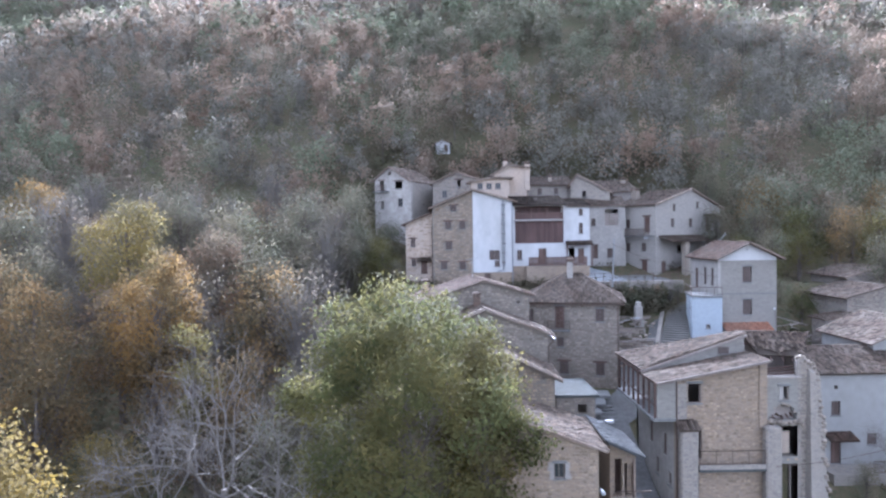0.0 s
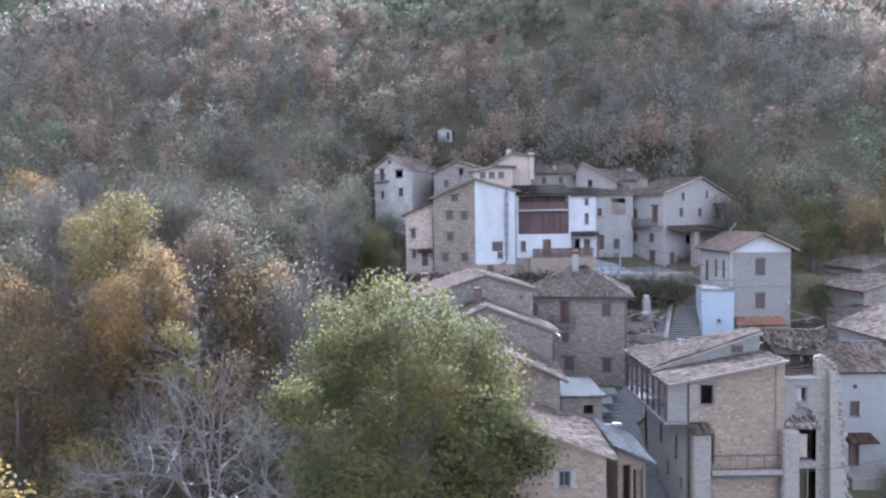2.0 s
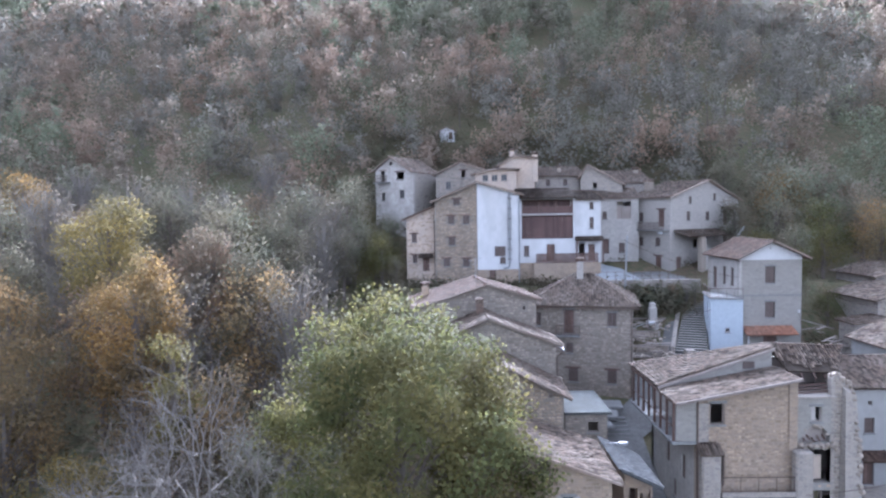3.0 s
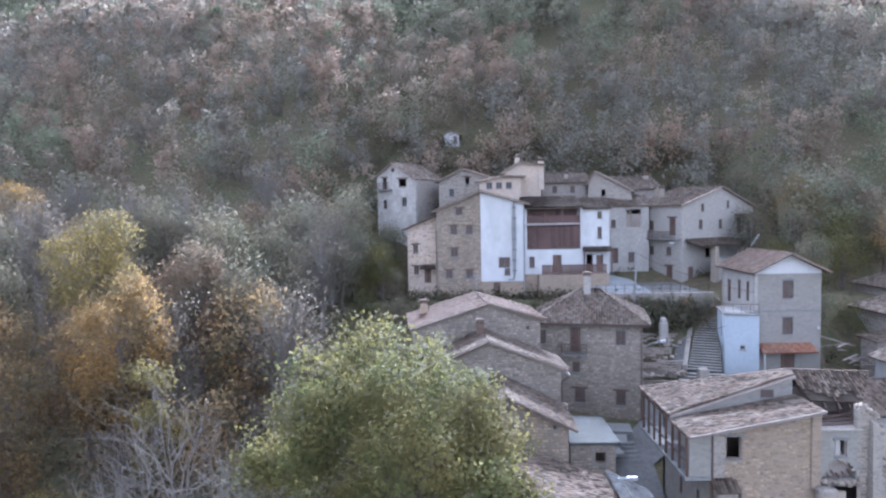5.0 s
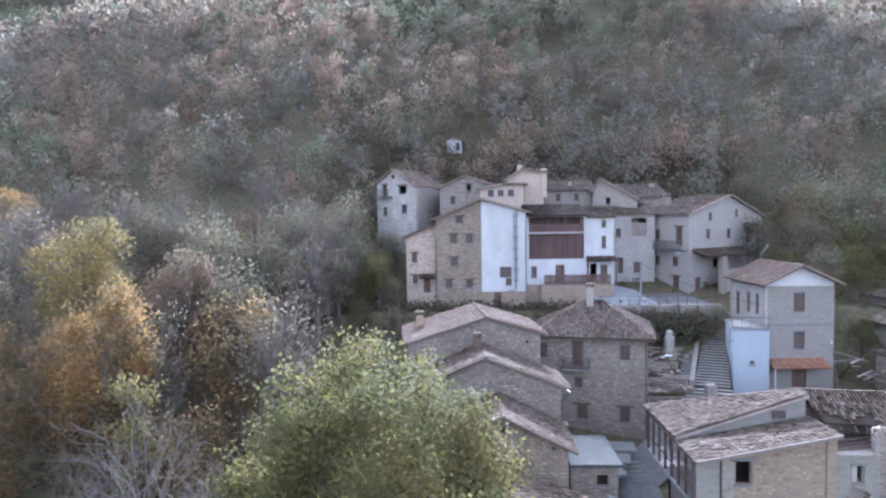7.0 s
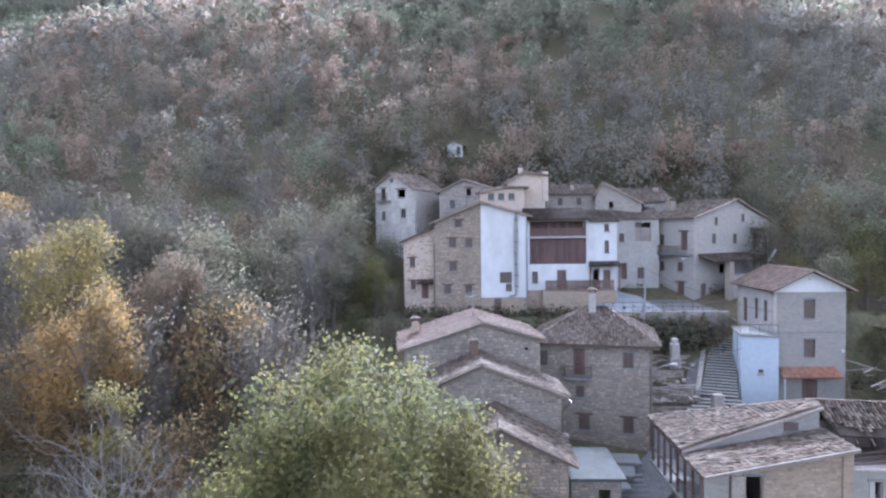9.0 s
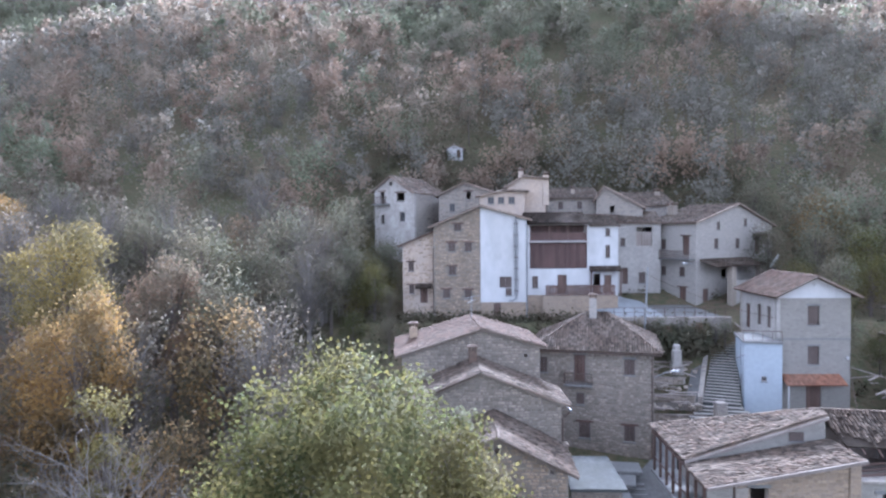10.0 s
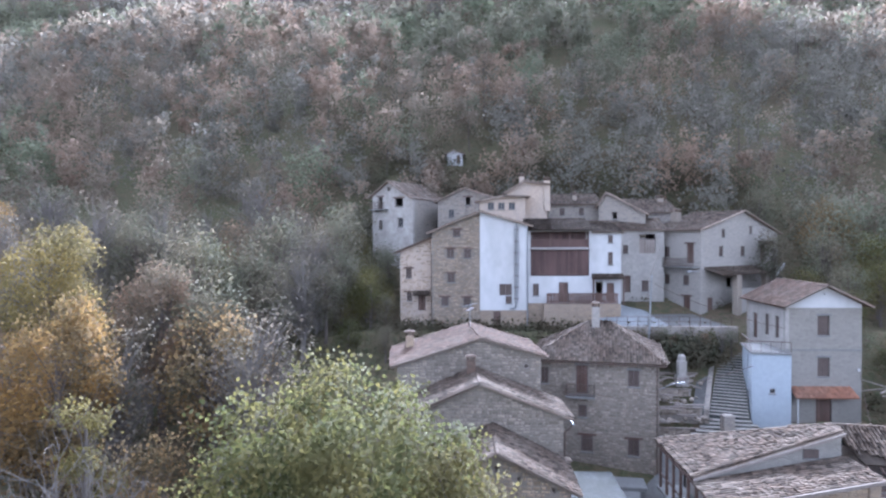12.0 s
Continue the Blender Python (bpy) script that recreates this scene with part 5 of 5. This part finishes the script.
# ---- trees ----
def leaf_quads(centres, size, rs, mid, flat=0.35):
    """Small pointed leaves, one quad each, that mostly face out of their crown: corners, faces and normals."""
    c = np.asarray(centres)
    n = len(c)
    out = c - mid
    out /= np.linalg.norm(out, axis=1)[:, None] + 1e-6
    d = rs.normal(size=(n, 3))
    d /= np.linalg.norm(d, axis=1)[:, None]
    d *= np.where((d * out).sum(1) < 0, -1, 1)[:, None]
    t = rs.normal(size=(n, 3))
    t[:, 2] -= flat
    t -= d * (t * d).sum(1)[:, None]
    t /= np.linalg.norm(t, axis=1)[:, None]
    s = size * rs.uniform(.6, 1.3, n)[:, None]
    w = np.cross(d, t) * s * .42
    l = t * s
    v = np.stack([c - l * .5, c - w - l * .08, c + l * .5, c + w - l * .08], 1).reshape(-1, 3)
    f = np.arange(4 * n).reshape(-1, 4)
    nr = out * .6 + d * .45 + (0, 0, .35)
    nr /= np.linalg.norm(nr, axis=1)[:, None] + 1e-6
    return v, f, np.repeat(nr, 4, 0)


def quick_mesh(name, v, f, normals, mats):
    me = bpy.data.meshes.new(name)
    n = len(f)
    me.vertices.add(len(v))
    me.vertices.foreach_set("co", np.asarray(v, np.float32).ravel())
    me.loops.add(n * 4)
    me.loops.foreach_set("vertex_index", np.asarray(f, np.int32).ravel())
    me.polygons.add(n)
    me.polygons.foreach_set("loop_start", np.arange(0, 4 * n, 4, dtype=np.int32))
    me.polygons.foreach_set("loop_total", np.full(n, 4, np.int32))
    for m in mats:
        me.materials.append(m)
    me.update(calc_edges=True)
    me.normals_split_custom_set_from_vertices(np.asarray(normals, np.float32))
    return me


def clump_centres(h, r, base, n, rs, lobes=0):
    """Places of leaf clumps: several uneven lobes, denser at their skin."""
    lobes = lobes or max(3, int(n ** .5 * .8))
    half = (h - base) / 2
    heads = []
    for i in range(lobes):
        a, u = i * 2.4 + rs.uniform(-.5, .5), -.8 + 1.75 * (i + rs.uniform(0, 1)) / lobes
        q = (1 - u * u) ** .5 * rs.uniform(.45, .78 if lobes < 20 else .98)
        s = rs.uniform(.26, .46) * min(1, (13 / lobes) ** .35)
        heads.append((math.cos(a) * q * r, math.sin(a) * q * r, base + half * (1 + u * .74), s * r, s * min(half, r * 1.1)))
    out, mids = [], []
    for k in range(n):
        x, y, z, sr, sz = heads[rs.randint(lobes)]
        mids.append((x * .75, y * .75, (z - sz * .3) * .75 + (base * .6 + h * .4) * .25))
        p = rs.normal(size=3)
        p /= np.linalg.norm(p)
        m = rs.uniform(.3, 1.0) ** .5 * rs.uniform(.8, 1.15)
        out.append((x + p[0] * sr * m, y + p[1] * sr * m, z + p[2] * sz * m))
    return np.array(out), np.array(mids)


def tree(name, label, h, r, base, clumps, per, leaf, mat, seed, bark=None, clump_r=.55, group="trees of the hillside", lobes=0, twigs=30):
    rs = np.random.RandomState(seed)
    e = tagged(new(name), label, "tree", group)
    cc, mids = clump_centres(h, r, base, clumps, rs, lobes)
    limbs = [tube([(0, 0, -1.0), (.1, .05, h * .25), (-.05, .1, h * .5), (.05, 0, h * .78)], [.05 * h ** .75, .04 * h ** .75, .03 * h ** .75, .012 * h ** .75], 7)]
    for c in cc[:: max(1, clumps // twigs)]:
        z0 = max(h * .12, min(h * .74, c[2] * rs.uniform(.45, .85) - .4))
        mid = (c[0] * .5 + rs.uniform(-.2, .2), c[1] * .5 + rs.uniform(-.2, .2), (z0 + c[2]) / 2 + .3)
        limbs.append(tube([(0, 0, z0), mid, tuple(c)], [.0075 * h ** .75, .005 * h ** .75, .0015 * h ** .75], 4))
    part("trunk", join(*limbs), bark or BARK, e)
    pts = np.repeat(cc, per, 0) + np.clip(rs.normal(size=(clumps * per, 3)), -1.7, 1.7) * np.array([clump_r, clump_r, clump_r * .75])
    ob = new("crown", quick_mesh("crown", *leaf_quads(pts, leaf, rs, np.repeat(mids, per, 0)), [mat]))
    ob.parent = e
    return e


def bare_tree(name, label, h, seed, trunk=0.0, mat=None):
    """A leafless crown of many forking grey twigs."""
    rs = np.random.RandomState(seed)
    e = tagged(new(name), label, "tree", "bare trees")
    vs = []

    def grow(p, d, length, rad, depth):
        q = [p]
        for i in range(3):
            d = d + Vector(rs.normal(size=3) * .16) + Vector((0, 0, .05))
            d.normalize()
            q.append(q[-1] + d * length / 3)
        vs.append(tube(q, [rad, rad * .85, rad * .72, rad * .6], 5 if depth < 2 else 3))
        if depth < 5:
            for k in range(3 if depth < 4 else 2):
                nd = (d + Vector(rs.normal(size=3)) * .55).normalized()
                grow(q[-1] if k == 0 else q[2], nd, length * rs.uniform(.62, .85), rad * .62, depth + 1)
    part("trunk", tube([(0, 0, -.6), (.1, 0, trunk * .5), (0, .1, trunk)], [h * .02, h * .018, h * .015], 7), mat or BARK_PALE, e)
    for k in range(5):
        ang = k * 1.26 + rs.uniform(-.4, .4)
        grow(Vector((0, 0, trunk - .5)), Vector((math.cos(ang), math.sin(ang), .65 if k else 2.0)).normalized(), h * .3, h * .006, 0)
    part("crown", join(*vs), mat or BARK_PALE, e)
    return e


def forest():
    """The wooded mountainside: crowns of small leaf clumps over the slope, one mesh for each kind of crown."""
    rs = np.random.RandomState(11)
    vs, fs, ns, n = [[] for _ in WOODS], [[] for _ in WOODS], [[] for _ in WOODS], [0] * len(WOODS)
    trunks = []
    bands = ((88, 165, 5.6, 620, .46, 3.9), (165, 290, 8.4, 340, .98, 5.0), (290, 650, 14.0, 200, 1.85, 7.6))
    for y0, y1, step, leaves, size, rad in bands:
        y = y0
        while y < y1:
            half = y * .80 + 14
            x = -half
            while x < half:
                px, py = x + rs.uniform(-.6, .6) * step, y + rs.uniform(-.5, .5) * step
                x += step
                if -13 < px < 31 and py < 102 or -3 < px < 2.5 and 102 < py < 113 or 31 <= px < 43 and py < 97 or (-2.5 < px < 2 and 113 < py < 119) or (px < -8 and py < 96):
                    continue
                h = rs.uniform(7.5, 13) * (1 + (py - 86) / 700)
                r = rad * rs.uniform(.65, 1.25)
                gz = ground_z(px, py)
                if -6 < px < 5 and py < 117:
                    h *= .5
                elif -20 < px < 30 and py < 112:
                    h *= .8
                k = int(leaves * rs.uniform(.5, 1.2))
                kind = int(np.clip((noise.noise((px * .02, py * .02, 3.1)) * 1.3 + .5 + rs.normal() * .28) * 4, 0, 3))
                if kind == 3:
                    k = int(k * .7)
                c, mids = clump_centres(h, r, h * .06, max(8, k // 7), rs, 6)
                pts = np.repeat(c, 7, 0) + rs.normal(size=(len(c) * 7, 3)) * .13 * r
                pts += (px, py, gz)
                v, f, q = leaf_quads(pts, size, rs, np.repeat(mids, 7, 0) + (px, py, gz))
                vs[kind].append(v)
                ns[kind].append(q)
                fs[kind].append(f + n[kind])
                n[kind] += len(v)
                if y0 < 100 and rs.rand() < .35:
                    trunks.append(tube([(px, py, gz - .5), (px + rs.uniform(-.4, .4), py, gz + h * .85)], [.13, .03], 4))
            y += step
    for k, m in enumerate(WOODS):
        ob = new("far_woods", quick_mesh("far_woods", np.concatenate(vs[k]), np.concatenate(fs[k]), np.concatenate(ns[k]), [m]))
        tagged(ob, ("dense dull green woodland on the mountainside", "brown autumn woodland on the mountainside", "rust-coloured autumn woodland on the mountainside", "grey half-bare woodland on the mountainside")[k], "forest", kind="stuff")
    tagged(part("far_trunks", join(*trunks), BARK), "slim grey trunks of the woodland", "trunks", kind="stuff")


def scrub():
    """Low bushes and weeds on banks and between walls."""
    rs = np.random.RandomState(21)
    pts, mids, spots = [], [], []
    for _ in range(520):
        x, y = rs.uniform(-34, 46), rs.uniform(30, 101)
        spots.append((x, y, rs.uniform(.4, 1.3)))
    for _ in range(240):
        spots.append((rs.uniform(-7, 27), rs.uniform(70.5, 78.3), rs.uniform(.5, 1.2)))
    for _ in range(120):
        spots.append((rs.uniform(16.5, 26), rs.uniform(71.2, 73.4), rs.uniform(1.0, 1.9)))
    for _ in range(160):
        spots.append((rs.uniform(-13, 30), rs.uniform(99, 106), rs.uniform(.8, 1.7)))
    for _ in range(420):
        spots.append((rs.uniform(-15, 44), rs.uniform(98, 117), rs.uniform(1.5, 2.6)))
    for _ in range(260):
        x, y = rs.uniform(-20, 48), rs.uniform(101, 138)
        if not (-2.6 < x < 1.8 and 108 < y < 121):
            spots.append((x, y, rs.uniform(1.7, 3.0)))
    for _ in range(240):
        y = rs.uniform(38, 98)
        spots.append((rs.uniform(-y * .78 - 10, -9), y, rs.uniform(1.5, 2.8)))
    for x, y, r in spots:
        if y > 74 and 14 < x < 27.5 and y < 86 or 10.5 < x < 25.5 and y < 69 or (24.5 < x < 35 and 63 < y < 76):
            continue
        k = int(50 * r)
        c = rs.normal(size=(k, 3)) * (r * .55, r * .55, r * .38)
        c[:, 2] = np.abs(c[:, 2]) * 1.3
        pts.append(c + (x, y, ground_z(x, y)))
        mids.append(np.tile((x, y, ground_z(x, y) - .2), (k, 1)))
    leaves = leaf_quads(np.concatenate(pts), .26, rs, np.concatenate(mids))
    tagged(new("undergrowth", quick_mesh("undergrowth", *leaves, [LEAF_SCRUB])), "low scrub and weeds covering the banks", "scrub", kind="stuff")


PROTO = [
    tree("deciduous_tree", "tree with thinning dull green leaves", 9, 3.2, 2.0, 220, 17, .175, LEAF_DULL, 1),
    tree("deciduous_tree", "tree with ochre autumn leaves", 9, 3.2, 2.0, 220, 17, .175, LEAF_ORANGE, 2),
    tree("deciduous_tree", "tree with bright yellow autumn leaves", 10, 3.4, 2.4, 220, 17, .175, LEAF_YELLOW, 3),
    tree("deciduous_tree", "tree with rust-brown autumn leaves", 8.5, 3.0, 1.8, 220, 17, .175, LEAF_RUST, 4),
    tree("deciduous_tree", "round-crowned tree with olive green leaves", 8, 3.2, 1.4, 220, 17, .175, LEAF_GREEN, 5),
    tree("deciduous_tree", "half-bare tree with grey twigs and few brown leaves", 9.5, 3.1, 1.6, 170, 11, .15, LEAF_SPARSE, 6, BARK_PALE, .5, lobes=14, twigs=150),
]
USED = set()


def plant(k, x, y, scale=1.0, turn=0.0):
    z = ground_z(x, y) - .1
    if k not in USED:
        USED.add(k)
        ob = PROTO[k]
    else:
        ob = copy_thing(PROTO[k], Matrix())
    ob.matrix_basis = Matrix.LocRotScale((x, y, z), Euler((0, 0, radians(turn))), (scale, scale, scale * 1.05))
    return ob


def big_trees():
    near = "near trees"
    for kind, label, x, yy, top, r, base, clumps, per, leaf, mat, seed, lobes, cr in (
        ("walnut_tree", "large green broadleaf tree with yellowing leaf tips", -3.3, 39.2, -1.9, 7.8, 1.0, 1250, 56, .19, LEAF_GREEN, 40, 46, .52),
        ("walnut_tree", "broadleaf tree turning yellow-green beside the roofs", 1.4, 37.4, -4.4, 2.3, 4.0, 120, 38, .19, LEAF_TIPS, 41, 12, .5),
        ("poplar_tree", "slim tree with bright yellow autumn leaves", -20.8, 28.0, -6.6, 2.8, 3.0, 280, 34, .18, LEAF_YELLOW, 42, 14, .5),
        ("maple_tree", "tall tree with pale yellow crown", -32.4, 63.2, 4.7, 4.5, 5.0, 420, 26, .22, LEAF_PALE, 43, 16, .55),
        ("oak_tree", "broad tree with golden ochre crown", -25.0, 53.0, -.3, 4.4, 4.0, 420, 26, .22, LEAF_GOLD, 44, 16, .55),
        ("oak_tree", "broad tree with rusty crown", -23.6, 64.0, 1.2, 4.2, 4.0, 420, 26, .22, LEAF_RUST, 45, 16, .55),
        ("ash_tree", "thin-leaved tree with a grey olive crown", -18.3, 72.0, .6, 4.2, 1.0, 330, 20, .2, LEAF_DULL, 46, 16, .6),
        ("maple_tree", "tree with an orange-yellow crown", -54.5, 84.0, 8.6, 4.0, 3.0, 330, 24, .24, LEAF_GOLD, 47, 14, .55),
        ("ash_tree", "slender tree with yellow-green leaves", -19.8, 47.6, -4.6, 2.0, 3.0, 150, 22, .19, LEAF_TIPS, 48, 8, .45),
    ):
        g = ground_z(x, yy) - .2
        t = tree(kind, label, top - g, r, base, clumps, per, leaf, mat, seed, clump_r=cr, group=near, lobes=lobes)
        t.matrix_basis = pose(x, yy, g, 0, 0, seed * 37 % 360)
    b = bare_tree("bare_tree", "leafless grey tree with many fine forking branches", 13.0, 50, 7.5)
    b.matrix_basis = pose(-14.6, 38.6, -23.0, 0, 0, 0)
    for x, yy, s, t in ((-10.2, 37.0, .82, 200), (-19.5, 40.5, .75, 140), (33.2, 46.6, .42, 30)):
        c = copy_thing(b, pose(x, yy, ground_z(x, yy), 0, 0, t))
        c.scale = (s, s, s)
    for i in range(15):
        x = 15.2 + i * .78
        ob = copy_thing(PROTO[(4, 5, 0, 3)[i % 4]], Matrix())
        ob.name = "shrub"
        tagged(ob, "olive and brown shrub growing below the terrace", "shrub", "terrace shrubs")
        q = .26 + .05 * math.sin(i * 2.3)
        ob.matrix_basis = Matrix.LocRotScale((x, 72.6 + .5 * math.sin(i * 1.7), ground_z(x, 72.6) - .25), Euler((0, 0, i * 1.1)), (q, q, q))
    rs = random.Random(17)
    for row in range(9):
        y0 = 38 + row * 6.6
        x = -13 if y0 < 62 else -14
        while x > -y0 * .78 - 12:
            px, py = x + rs.uniform(-1.6, 1.6), y0 + rs.uniform(-2, 2)
            if not (px > -21 and py < 45):
                k = rs.choice([0, 1, 1, 3, 3, 5, 2, 4] if px < -17 and py < 62 else [0, 0, 5, 5, 5, 3, 4])
                plant(k, px, py, rs.uniform(1.0, 1.5) * (1.0 if py > 50 else .85), rs.uniform(0, 360))
            x -= 6.0
    for x, yy, k, s in ((-8.2, 77.0, 4, .74), (-11.6, 78.6, 0, .95), (-14.2, 80.5, 5, 1.1), (-12.2, 74.0, 0, .8), (-9.6, 72.0, 4, .5), (-6.0, 71.5, 0, .4), (-9.5, 82, 4, .8), (-13, 84, 0, .85), (-7.6, 86, 0, .8), (-10.2, 77.5, 4, .55), (-6.5, 76, 0, .4), (47, 84, 4, 1.1), (42, 86, 0, 1.0), (50, 78, 1, 1.0), (44, 79, 4, .8), (38, 82, 4, .7), (39.5, 77, 0, .7), (37.3, 73.5, 4, .6), (55, 90, 3, 1.1), (46, 92, 1, 1.1), (40, 97, 0, 1.0), (-4.0, 91, 0, .62), (-9.2, 90.5, 0, .6), (-12.5, 92, 4, .8), (49, 71, 0, .9), (52, 76, 4, 1.0), (57, 80, 0, 1.1), (61, 88, 1, 1.2), (37.5, 88, 0, .9), (34.5, 97, 4, .8), (52, 84, 0, 1.1), (36.2, 70.5, 0, .5), (38.8, 69.5, 4, .5), (37.5, 45.0, 0, .55), (33, 44.5, 4, .35), (30.4, 46.6, 0, .38), (34.6, 47.2, 4, .45), (36.6, 48.4, 0, .5)):
        plant(k, x, yy, s, rs.uniform(0, 360))


big_trees()
scrub()
forest()
